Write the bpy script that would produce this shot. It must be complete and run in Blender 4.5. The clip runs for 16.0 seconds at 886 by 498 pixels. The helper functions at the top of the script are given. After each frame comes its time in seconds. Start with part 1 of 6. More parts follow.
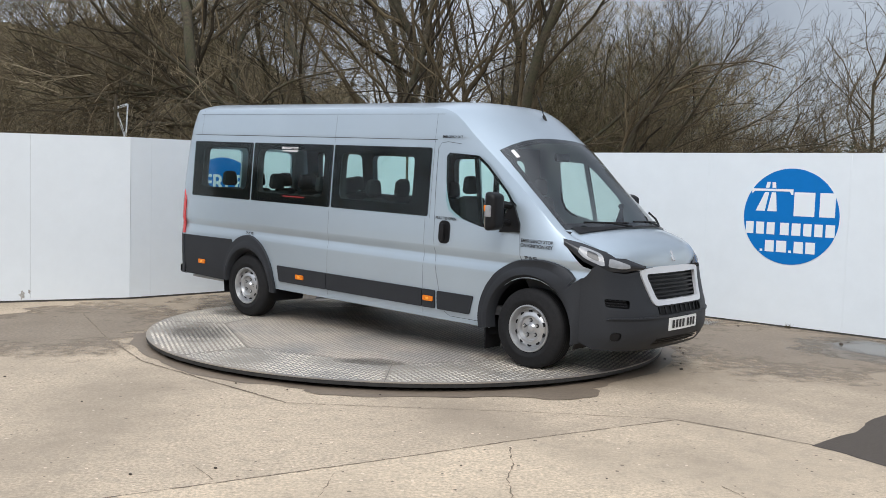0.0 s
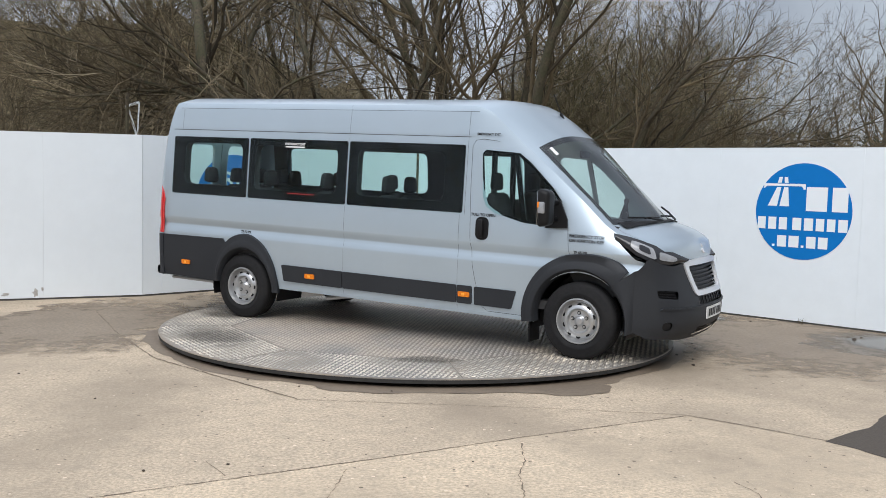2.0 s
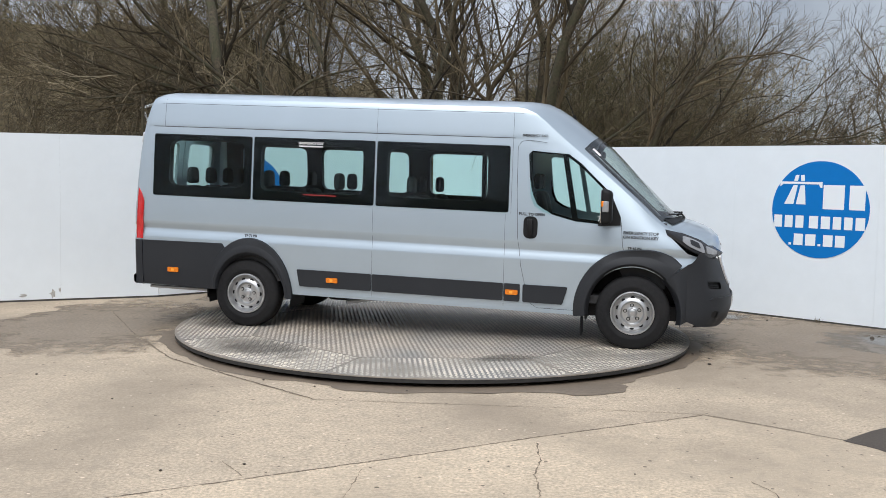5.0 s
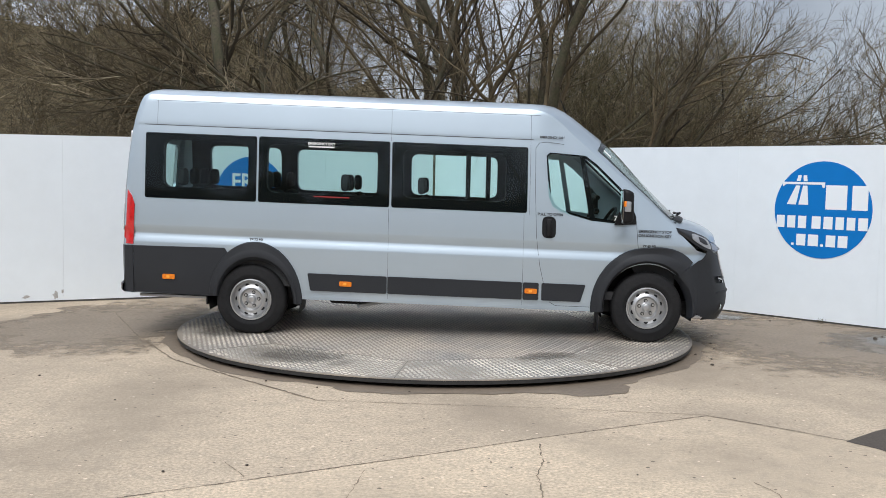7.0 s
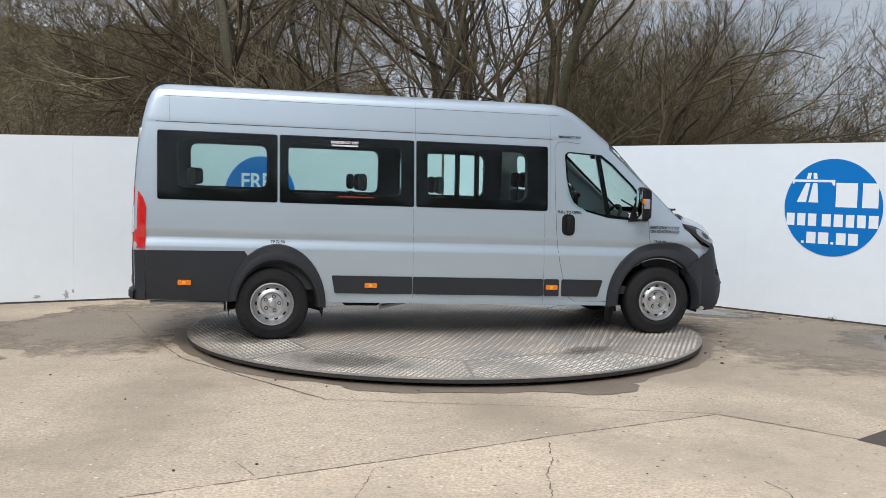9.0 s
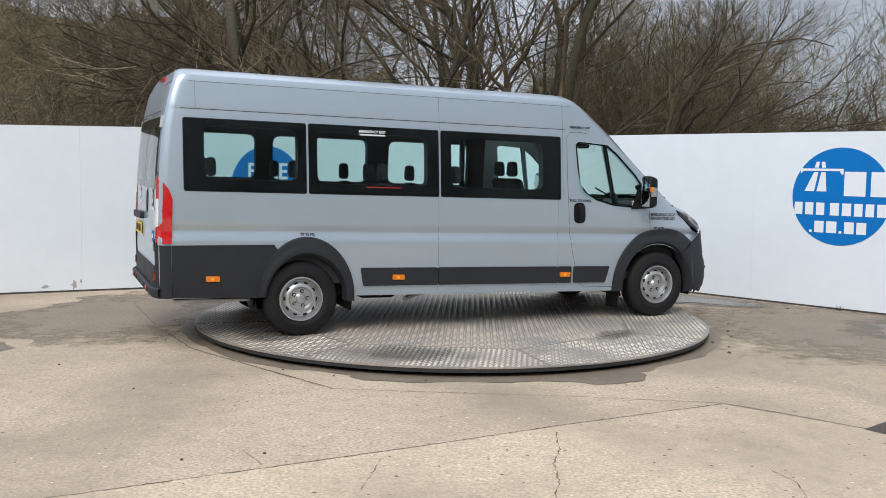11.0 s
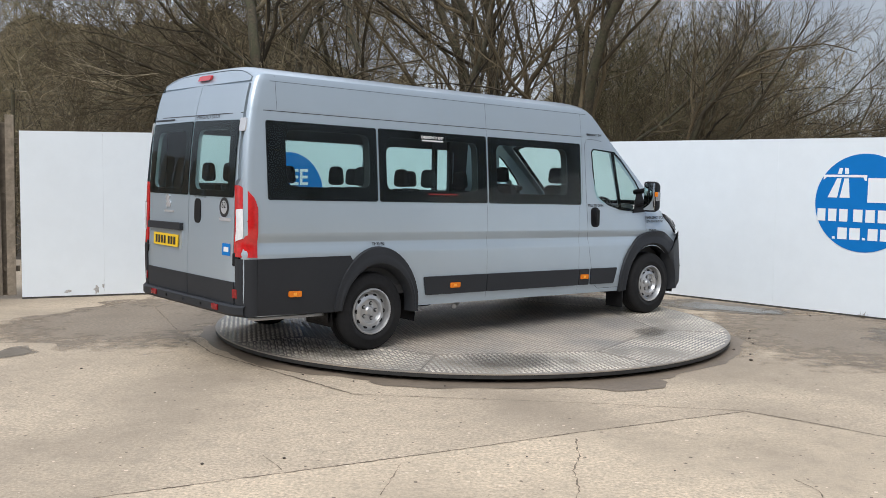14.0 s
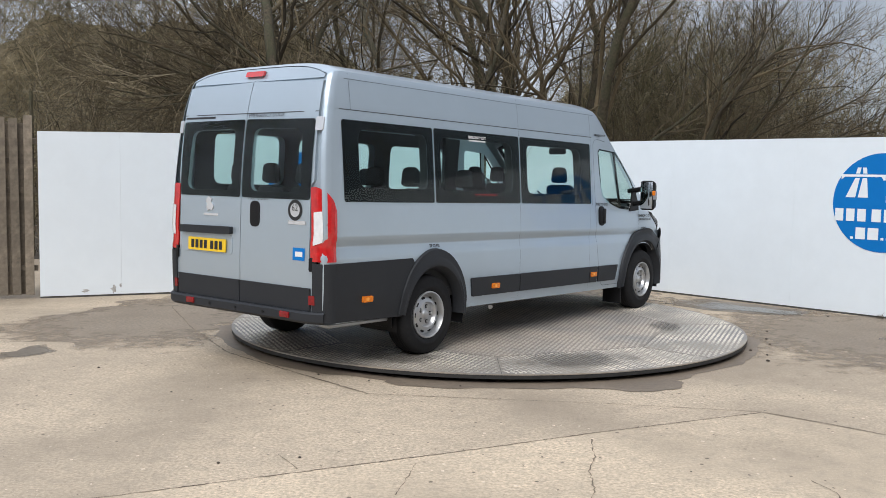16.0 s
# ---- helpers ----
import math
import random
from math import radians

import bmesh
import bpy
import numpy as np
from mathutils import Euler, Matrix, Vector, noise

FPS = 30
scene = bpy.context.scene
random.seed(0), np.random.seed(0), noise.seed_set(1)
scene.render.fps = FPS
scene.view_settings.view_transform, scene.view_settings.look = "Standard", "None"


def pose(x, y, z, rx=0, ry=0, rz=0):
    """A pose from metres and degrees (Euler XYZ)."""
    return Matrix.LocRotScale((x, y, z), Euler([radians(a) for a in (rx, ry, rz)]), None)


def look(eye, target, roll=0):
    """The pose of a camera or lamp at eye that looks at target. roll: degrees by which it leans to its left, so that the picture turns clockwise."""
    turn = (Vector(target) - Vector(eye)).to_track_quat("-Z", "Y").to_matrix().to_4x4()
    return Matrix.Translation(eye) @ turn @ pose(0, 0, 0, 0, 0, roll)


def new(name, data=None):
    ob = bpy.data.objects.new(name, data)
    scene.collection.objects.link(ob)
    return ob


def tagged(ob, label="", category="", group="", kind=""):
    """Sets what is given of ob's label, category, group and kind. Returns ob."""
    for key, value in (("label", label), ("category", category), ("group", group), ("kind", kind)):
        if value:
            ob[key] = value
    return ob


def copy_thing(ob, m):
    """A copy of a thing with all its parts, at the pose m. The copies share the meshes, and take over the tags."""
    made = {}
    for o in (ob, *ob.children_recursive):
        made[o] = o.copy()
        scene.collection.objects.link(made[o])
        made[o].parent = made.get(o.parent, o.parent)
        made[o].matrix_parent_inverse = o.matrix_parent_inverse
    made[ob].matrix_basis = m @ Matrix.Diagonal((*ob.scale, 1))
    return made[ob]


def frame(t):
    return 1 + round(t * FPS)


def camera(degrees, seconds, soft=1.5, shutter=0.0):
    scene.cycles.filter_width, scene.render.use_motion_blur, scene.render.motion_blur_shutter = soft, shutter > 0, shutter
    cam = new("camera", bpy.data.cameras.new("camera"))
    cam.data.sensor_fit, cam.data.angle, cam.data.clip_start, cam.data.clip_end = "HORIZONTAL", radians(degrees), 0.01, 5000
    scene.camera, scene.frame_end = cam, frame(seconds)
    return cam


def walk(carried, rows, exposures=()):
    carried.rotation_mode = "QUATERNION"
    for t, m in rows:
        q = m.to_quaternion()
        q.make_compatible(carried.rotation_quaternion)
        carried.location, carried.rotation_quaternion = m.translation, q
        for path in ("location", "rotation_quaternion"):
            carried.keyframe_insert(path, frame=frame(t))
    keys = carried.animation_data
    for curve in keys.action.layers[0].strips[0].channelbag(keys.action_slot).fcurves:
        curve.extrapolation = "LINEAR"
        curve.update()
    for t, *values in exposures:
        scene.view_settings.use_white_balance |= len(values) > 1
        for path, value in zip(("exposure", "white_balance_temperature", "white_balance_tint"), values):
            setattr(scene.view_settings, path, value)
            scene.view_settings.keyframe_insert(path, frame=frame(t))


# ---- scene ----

# ---- camera and its way ----
EYE = Vector((-0.006, -10.347, 1.719))
cam = camera(50.03, 16.0, soft=0.75)


def aim(pan, tilt, roll):
    """Pose of the camera from compass turn, tilt and lean in degrees."""
    p, q = radians(pan), radians(tilt)
    way = Vector((-math.sin(p) * math.cos(q), math.cos(p) * math.cos(q), math.sin(q)))
    return look(EYE, EYE + way, roll)


walk(cam, [(t, aim(a, b, c)) for t, a, b, c in (
    (0.0, -2.087, -4.073, 1.78), (0.5, -1.972, -4.254, 1.684), (1.0, -1.878, -4.255, 1.591),
    (1.5, -1.601, -4.254, 1.551), (2.0, -1.431, -4.313, 1.528), (2.5, -1.462, -4.396, 1.427),
    (3.0, -1.389, -4.409, 1.329), (3.5, -1.232, -4.309, 1.298), (4.0, -0.96, -4.363, 1.293),
    (6.5, -0.339, -4.304, 1.18), (7.0, -0.401, -4.301, 1.157), (7.5, -0.246, -4.453, 1.076),
    (8.0, -0.036, -4.541, 1.059), (8.5, 0.072, -4.432, 1.038), (9.0, 0.133, -4.377, 0.96),
    (11.5, 0.772, -5.085, 0.882), (12.0, 1.07, -4.849, 0.92), (12.5, 1.333, -4.708, 0.917),
    (13.0, 1.551, -4.614, 0.89), (13.5, 1.691, -4.676, 0.879), (14.0, 1.746, -4.674, 0.901),
    (14.5, 2.092, -4.758, 0.928), (15.0, 2.389, -4.98, 0.933), (15.5, 2.453, -4.789, 0.943),
    (16.0, 2.673, -4.693, 0.858),
)])

# ---- sky, sun, exposure ----
SUN_HIGH, SUN_TURN = 46.0, 190.0
world = bpy.data.worlds.new("sky")
scene.world = world
world.use_nodes = True
wt = world.node_tree
wt.nodes.clear()
w_out = wt.nodes.new("ShaderNodeOutputWorld")
w_bg = wt.nodes.new("ShaderNodeBackground")
w_sky = wt.nodes.new("ShaderNodeTexSky")
w_sky.sky_type = "NISHITA"
w_sky.sun_disc = False
w_sky.sun_elevation, w_sky.sun_rotation = radians(SUN_HIGH), radians(SUN_TURN)
w_haze = wt.nodes.new("ShaderNodeMix")
w_haze.data_type = "RGBA"
w_haze.inputs[0].default_value = 0.88
w_noise = wt.nodes.new("ShaderNodeTexNoise")
w_noise.inputs["Scale"].default_value = 2.6
w_noise.inputs["Detail"].default_value = 6
w_noise.inputs["Roughness"].default_value = 0.55
w_ramp = wt.nodes.new("ShaderNodeValToRGB")
w_ramp.color_ramp.elements[0].position, w_ramp.color_ramp.elements[1].position = 0.3, 0.72
w_ramp.color_ramp.elements[0].color = (2.0, 2.2, 2.65, 1)
w_ramp.color_ramp.elements[1].color = (6.3, 6.8, 7.6, 1)
# an overcast sky is darker at the horizon than overhead
w_co = wt.nodes.new("ShaderNodeTexCoord")
w_sep = wt.nodes.new("ShaderNodeSeparateXYZ")
w_up = wt.nodes.new("ShaderNodeMapRange")
w_up.inputs[1].default_value, w_up.inputs[2].default_value = 0.05, 0.9
w_up.inputs[3].default_value, w_up.inputs[4].default_value = 0.85, 2.3
w_mul = wt.nodes.new("ShaderNodeMix")
w_mul.data_type, w_mul.blend_type = "RGBA", "MULTIPLY"
w_mul.inputs[0].default_value = 1.0
wt.links.new(w_co.outputs["Generated"], w_sep.inputs[0])
wt.links.new(w_sep.outputs[2], w_up.inputs[0])
wt.links.new(w_co.outputs["Generated"], w_noise.inputs["Vector"])
wt.links.new(w_noise.outputs["Fac"], w_ramp.inputs[0])
wt.links.new(w_sky.outputs[0], w_haze.inputs[6])
wt.links.new(w_ramp.outputs[0], w_mul.inputs[6])
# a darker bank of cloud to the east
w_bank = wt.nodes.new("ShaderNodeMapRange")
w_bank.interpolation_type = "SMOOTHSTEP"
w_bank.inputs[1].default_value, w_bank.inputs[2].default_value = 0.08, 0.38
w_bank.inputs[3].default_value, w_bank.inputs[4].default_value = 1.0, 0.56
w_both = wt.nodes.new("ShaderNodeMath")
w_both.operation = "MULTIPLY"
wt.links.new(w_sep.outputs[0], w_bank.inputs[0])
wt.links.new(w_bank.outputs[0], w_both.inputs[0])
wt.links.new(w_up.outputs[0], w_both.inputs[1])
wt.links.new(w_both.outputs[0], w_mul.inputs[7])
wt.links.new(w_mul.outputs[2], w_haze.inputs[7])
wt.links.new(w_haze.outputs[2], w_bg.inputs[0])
w_bg.inputs[1].default_value = 0.11
wt.links.new(w_bg.outputs[0], w_out.inputs[0])

sun = new("sun", bpy.data.lights.new("sun", "SUN"))
sun.data.energy, sun.data.angle, sun.data.color = 1.55, radians(38), (1.0, 0.98, 0.95)
# the sun stands behind the camera, to its side
sun.matrix_world = look((-1.5, -8.5, 8.9), (0, 0, 0))
scene.view_settings.exposure = 0.43

# ---- materials ----
def material(name, rgb, rough=0.6, metal=0.0, grain=0.0, scale=30.0, bump=0.0, stain=0.0, stain_scale=1.2, coat=0.0, tone=None, emit=0.0, per_piece=0.0, spec=0.5, strands=0.0):
    """A surface with grain and larger stains round its base colour."""
    m = bpy.data.materials.new(name)
    m.use_nodes = True
    nt = m.node_tree
    b = nt.nodes["Principled BSDF"]
    b.inputs["Roughness"].default_value = rough
    b.inputs["Metallic"].default_value = metal
    b.inputs["Specular IOR Level"].default_value = spec
    b.inputs["Coat Weight"].default_value = coat
    b.inputs["Coat Roughness"].default_value = 0.06
    b.inputs["Base Color"].default_value = (*rgb, 1)
    if emit:
        b.inputs["Emission Color"].default_value = (*rgb, 1)
        b.inputs["Emission Strength"].default_value = emit
    if not (grain or stain or bump or per_piece or strands):
        return m
    co = nt.nodes.new("ShaderNodeTexCoord")
    fine = nt.nodes.new("ShaderNodeTexNoise")
    fine.inputs["Scale"].default_value, fine.inputs["Detail"].default_value = scale, 6
    fine.inputs["Roughness"].default_value = 0.65
    wide = nt.nodes.new("ShaderNodeTexNoise")
    wide.inputs["Scale"].default_value, wide.inputs["Detail"].default_value = stain_scale, 5
    for n in (fine, wide):
        nt.links.new(co.outputs["Object"], n.inputs["Vector"])
    one = nt.nodes.new("ShaderNodeMix")
    one.data_type = "RGBA"
    one.inputs[6].default_value = (*[c * (1 - grain) for c in rgb], 1)
    one.inputs[7].default_value = (*[min(1, c * (1 + grain)) for c in rgb], 1)
    wider = nt.nodes.new("ShaderNodeMapRange")
    wider.inputs[1].default_value, wider.inputs[2].default_value = 0.30, 0.70
    nt.links.new(fine.outputs["Fac"], wider.inputs[0])
    nt.links.new(wider.outputs[0], one.inputs[0])
    two = nt.nodes.new("ShaderNodeMix")
    two.data_type = "RGBA"
    dark = tone or [c * 0.55 for c in rgb]
    two.inputs[7].default_value = (*dark, 1)
    ramp = nt.nodes.new("ShaderNodeMapRange")
    ramp.inputs[1].default_value, ramp.inputs[2].default_value = 0.40, 0.64
    ramp.inputs[3].default_value, ramp.inputs[4].default_value = 0.0, stain
    nt.links.new(wide.outputs["Fac"], ramp.inputs[0])
    nt.links.new(ramp.outputs[0], two.inputs[0])
    nt.links.new(one.outputs[2], two.inputs[6])
    last = two.outputs[2]
    if per_piece:
        info = nt.nodes.new("ShaderNodeObjectInfo")
        hsv = nt.nodes.new("ShaderNodeHueSaturation")
        span = nt.nodes.new("ShaderNodeMapRange")
        span.inputs[3].default_value, span.inputs[4].default_value = 1 - per_piece, 1 + per_piece
        nt.links.new(info.outputs["Random"], span.inputs[0])
        nt.links.new(span.outputs[0], hsv.inputs["Value"])
        nt.links.new(last, hsv.inputs["Color"])
        last = hsv.outputs[0]
    if strands:
        geo = nt.nodes.new("ShaderNodeNewGeometry")
        shade = nt.nodes.new("ShaderNodeHueSaturation")
        reach = nt.nodes.new("ShaderNodeMapRange")
        reach.inputs[3].default_value, reach.inputs[4].default_value = 1 - strands, 1 + strands
        nt.links.new(geo.outputs["Random Per Island"], reach.inputs[0])
        nt.links.new(reach.outputs[0], shade.inputs["Value"])
        nt.links.new(last, shade.inputs["Color"])
        last = shade.outputs[0]
    nt.links.new(last, b.inputs["Base Color"])
    if bump:
        bp = nt.nodes.new("ShaderNodeBump")
        bp.inputs["Strength"].default_value, bp.inputs["Distance"].default_value = 0.6, bump
        nt.links.new(fine.outputs["Fac"], bp.inputs["Height"])
        nt.links.new(bp.outputs[0], b.inputs["Normal"])
    return m


def glass(name, tint, gloss=0.07):
    """A tinted pane: clear through, glossy by its angle."""
    m = bpy.data.materials.new(name)
    m.use_nodes = True
    nt = m.node_tree
    nt.nodes.clear()
    out = nt.nodes.new("ShaderNodeOutputMaterial")
    clear = nt.nodes.new("ShaderNodeBsdfTransparent")
    clear.inputs[0].default_value = (*tint, 1)
    shine = nt.nodes.new("ShaderNodeBsdfGlossy")
    shine.inputs["Roughness"].default_value = 0.015
    face = nt.nodes.new("ShaderNodeLayerWeight")
    face.inputs[0].default_value = 0.5
    power = nt.nodes.new("ShaderNodeMath")
    power.operation = "POWER"
    power.inputs[1].default_value = 4.5
    fres = nt.nodes.new("ShaderNodeMapRange")
    fres.inputs[3].default_value, fres.inputs[4].default_value = gloss, 0.95
    nt.links.new(face.outputs["Facing"], power.inputs[0])
    nt.links.new(power.outputs[0], fres.inputs[0])
    mix = nt.nodes.new("ShaderNodeMixShader")
    nt.links.new(fres.outputs[0], mix.inputs[0])
    nt.links.new(clear.outputs[0], mix.inputs[1])
    nt.links.new(shine.outputs[0], mix.inputs[2])
    nt.links.new(mix.outputs[0], out.inputs[0])
    return m


def concrete_material(name="yard_concrete", rgb=(0.515, 0.412, 0.298), tone=(0.325, 0.26, 0.19)):
    """Broomed, weathered yard concrete: sand colour, dull stains, dark specks, fine broom lines."""
    m = material(name, rgb, 0.85, grain=0.42, scale=42, bump=0.010, stain=0.85, stain_scale=0.55, tone=tone)
    nt = m.node_tree
    b = nt.nodes["Principled BSDF"]
    base = b.inputs["Base Color"].links[0].from_socket
    co = nt.nodes.new("ShaderNodeTexCoord")
    spots = nt.nodes.new("ShaderNodeTexNoise")
    spots.inputs["Scale"].default_value, spots.inputs["Detail"].default_value, spots.inputs["Roughness"].default_value = 7.0, 8, 0.75
    nt.links.new(co.outputs["Object"], spots.inputs["Vector"])
    cut = nt.nodes.new("ShaderNodeMapRange")
    cut.inputs[1].default_value, cut.inputs[2].default_value = 0.47, 0.66
    cut.inputs[4].default_value = 0.42
    nt.links.new(spots.outputs["Fac"], cut.inputs[0])
    mix = nt.nodes.new("ShaderNodeMix")
    mix.data_type = "RGBA"
    mix.inputs[7].default_value = (0.27, 0.225, 0.17, 1)
    nt.links.new(cut.outputs[0], mix.inputs[0])
    nt.links.new(base, mix.inputs[6])
    grit = nt.nodes.new("ShaderNodeTexVoronoi")
    grit.inputs["Scale"].default_value = 55
    nt.links.new(co.outputs["Object"], grit.inputs["Vector"])
    gcut = nt.nodes.new("ShaderNodeMapRange")
    gcut.inputs[1].default_value, gcut.inputs[2].default_value = 0.10, 0.22
    gcut.inputs[3].default_value, gcut.inputs[4].default_value = 0.45, 0.0
    nt.links.new(grit.outputs["Distance"], gcut.inputs[0])
    mix2 = nt.nodes.new("ShaderNodeMix")
    mix2.data_type = "RGBA"
    mix2.inputs[7].default_value = (0.66, 0.56, 0.43, 1)
    nt.links.new(gcut.outputs[0], mix2.inputs[0])
    nt.links.new(mix.outputs[2], mix2.inputs[6])
    # dark pits and pale crumbs, scattered unevenly
    pit = nt.nodes.new("ShaderNodeTexVoronoi")
    pit.inputs["Scale"].default_value = 17
    nt.links.new(co.outputs["Object"], pit.inputs["Vector"])
    pick = nt.nodes.new("ShaderNodeSeparateColor")
    nt.links.new(pit.outputs["Color"], pick.inputs[0])
    near_pit = nt.nodes.new("ShaderNodeMath")
    near_pit.operation = "LESS_THAN"
    nt.links.new(pit.outputs["Distance"], near_pit.inputs[0])
    cube = nt.nodes.new("ShaderNodeMath")
    cube.operation = "POWER"
    cube.inputs[1].default_value = 3.0
    nt.links.new(pick.outputs[0], cube.inputs[0])
    size = nt.nodes.new("ShaderNodeMath")
    size.operation = "MULTIPLY"
    size.inputs[1].default_value = 0.22
    nt.links.new(cube.outputs[0], size.inputs[0])
    nt.links.new(size.outputs[0], near_pit.inputs[1])
    tone_pick = nt.nodes.new("ShaderNodeMix")
    tone_pick.data_type = "RGBA"
    tone_pick.inputs[6].default_value, tone_pick.inputs[7].default_value = (0.16, 0.125, 0.09, 1), (0.72, 0.60, 0.46, 1)
    half = nt.nodes.new("ShaderNodeMath")
    half.operation = "GREATER_THAN"
    half.inputs[1].default_value = 0.6
    nt.links.new(pick.outputs[1], half.inputs[0])
    nt.links.new(half.outputs[0], tone_pick.inputs[0])
    pitted = nt.nodes.new("ShaderNodeMix")
    pitted.data_type = "RGBA"
    nt.links.new(near_pit.outputs[0], pitted.inputs[0])
    nt.links.new(mix2.outputs[2], pitted.inputs[6])
    nt.links.new(tone_pick.outputs[2], pitted.inputs[7])
    # broad damp and dirty areas, with ragged edges
    broad = nt.nodes.new("ShaderNodeTexNoise")
    broad.inputs["Scale"].default_value, broad.inputs["Detail"].default_value, broad.inputs["Roughness"].default_value = 0.30, 9, 0.62
    nt.links.new(co.outputs["Object"], broad.inputs["Vector"])
    bcut = nt.nodes.new("ShaderNodeMapRange")
    bcut.inputs[1].default_value, bcut.inputs[2].default_value = 0.47, 0.62
    bcut.inputs[4].default_value = 0.55
    nt.links.new(broad.outputs["Fac"], bcut.inputs[0])
    mix3 = nt.nodes.new("ShaderNodeMix")
    mix3.data_type = "RGBA"
    mix3.inputs[7].default_value = (0.25, 0.20, 0.145, 1)
    nt.links.new(bcut.outputs[0], mix3.inputs[0])
    nt.links.new(pitted.outputs[2], mix3.inputs[6])
    nt.links.new(mix3.outputs[2], b.inputs["Base Color"])
    return m


def soft_edged(m, strength=0.92):
    """Lets a compact stain fade out raggedly towards its rim."""
    nt = m.node_tree
    b, out = nt.nodes["Principled BSDF"], nt.nodes["Material Output"]
    co = nt.nodes.new("ShaderNodeTexCoord")
    off = nt.nodes.new("ShaderNodeVectorMath")
    off.operation = "SUBTRACT"
    off.inputs[1].default_value = (0.5, 0.5, 0.0)
    flat_out = nt.nodes.new("ShaderNodeVectorMath")
    flat_out.operation = "MULTIPLY"
    flat_out.inputs[1].default_value = (1, 1, 0)
    far = nt.nodes.new("ShaderNodeVectorMath")
    far.operation = "LENGTH"
    n = nt.nodes.new("ShaderNodeTexNoise")
    n.inputs["Scale"].default_value, n.inputs["Detail"].default_value, n.inputs["Roughness"].default_value = 4.0, 7, 0.65
    add = nt.nodes.new("ShaderNodeMath")
    add.operation = "MULTIPLY_ADD"
    add.inputs[1].default_value = 0.75
    cut = nt.nodes.new("ShaderNodeMapRange")
    cut.inputs[1].default_value, cut.inputs[2].default_value = 0.62, 0.86
    cut.inputs[3].default_value, cut.inputs[4].default_value = strength, 0.0
    nt.links.new(co.outputs["Generated"], off.inputs[0])
    nt.links.new(off.outputs[0], flat_out.inputs[0])
    nt.links.new(flat_out.outputs[0], far.inputs[0])
    nt.links.new(co.outputs["Object"], n.inputs["Vector"])
    nt.links.new(n.outputs["Fac"], add.inputs[0])
    nt.links.new(far.outputs["Value"], add.inputs[2])
    nt.links.new(add.outputs[0], cut.inputs[0])
    clear, mixed = nt.nodes.new("ShaderNodeBsdfTransparent"), nt.nodes.new("ShaderNodeMixShader")
    nt.links.new(cut.outputs[0], mixed.inputs[0])
    nt.links.new(clear.outputs[0], mixed.inputs[1])
    nt.links.new(b.outputs[0], mixed.inputs[2])
    nt.links.new(mixed.outputs[0], out.inputs[0])
    return m


CONCRETE = concrete_material()
SLAB = concrete_material("pale_slab", (0.595, 0.475, 0.34), (0.43, 0.345, 0.25))
JOINT = material("joint_dirt", (0.15, 0.115, 0.082), 0.95, grain=0.6, scale=30, stain=0.6, stain_scale=4, tone=(0.30, 0.24, 0.17))
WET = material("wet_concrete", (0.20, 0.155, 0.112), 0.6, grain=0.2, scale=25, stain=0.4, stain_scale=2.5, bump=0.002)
WET_SOFT = soft_edged(material("damp_stain", (0.20, 0.163, 0.122), 0.45, grain=0.25, scale=25, stain=0.4, stain_scale=2.5, bump=0.002))
DARK_BROWN = soft_edged(material("brown_concrete", (0.27, 0.212, 0.153), 0.65, grain=0.35, scale=30, stain=0.5, stain_scale=1.5, tone=(0.19, 0.148, 0.105), bump=0.004))
OIL = soft_edged(material("oil_stain", (0.085, 0.075, 0.062), 0.45, grain=0.3, scale=20), 0.42)
PUDDLE = soft_edged(material("puddle_water", (0.13, 0.112, 0.09), 0.16, grain=0.2, scale=6, spec=0.35))
TARMAC = material("tarmac_patch", (0.068, 0.053, 0.040), 0.8, grain=0.3, scale=70, bump=0.004)
WALL_WHITE = material("white_board", (0.75, 0.80, 0.835), 0.42, grain=0.02, scale=4, stain=0.10, stain_scale=0.9, tone=(0.66, 0.69, 0.71))
WALL_EDGE = material("board_edge", (0.09, 0.085, 0.08), 0.8)
BLUE = material("sign_blue", (0.004, 0.165, 0.50), 0.55, grain=0.03, scale=8, spec=0.15)
WHITE_VINYL = material("white_vinyl", (0.78, 0.82, 0.85), 0.4)
TIMBER = material("weathered_timber", (0.20, 0.165, 0.125), 0.9, grain=0.35, scale=14, stain=0.6, stain_scale=3.0, bump=0.004, per_piece=0.25)
BARK = material("bark", (0.074, 0.060, 0.039), 0.95, grain=0.55, scale=22, stain=0.7, stain_scale=4, tone=(0.06, 0.062, 0.032), bump=0.015)
BARK_PALE = material("bark_pale", (0.10, 0.085, 0.060), 0.95, grain=0.5, scale=20, stain=0.7, stain_scale=4, tone=(0.05, 0.052, 0.028), bump=0.015)
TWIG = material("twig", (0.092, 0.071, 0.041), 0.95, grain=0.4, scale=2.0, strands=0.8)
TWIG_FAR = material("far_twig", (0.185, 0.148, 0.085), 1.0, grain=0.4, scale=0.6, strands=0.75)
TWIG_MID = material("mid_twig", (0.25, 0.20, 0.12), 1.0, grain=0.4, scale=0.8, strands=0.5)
TWIG_OLIVE = material("olive_twig", (0.125, 0.106, 0.055), 1.0, grain=0.4, scale=0.8, strands=0.8)
# paler copy of the twig colour, for highlights among the darker brushwood
TWIG_LIT = material("lit_twig", (0.28, 0.23, 0.15), 0.95, grain=0.4, scale=1.5, strands=0.5)
EVERGREEN = material("evergreen", (0.035, 0.045, 0.022), 0.9, grain=0.5, scale=6)
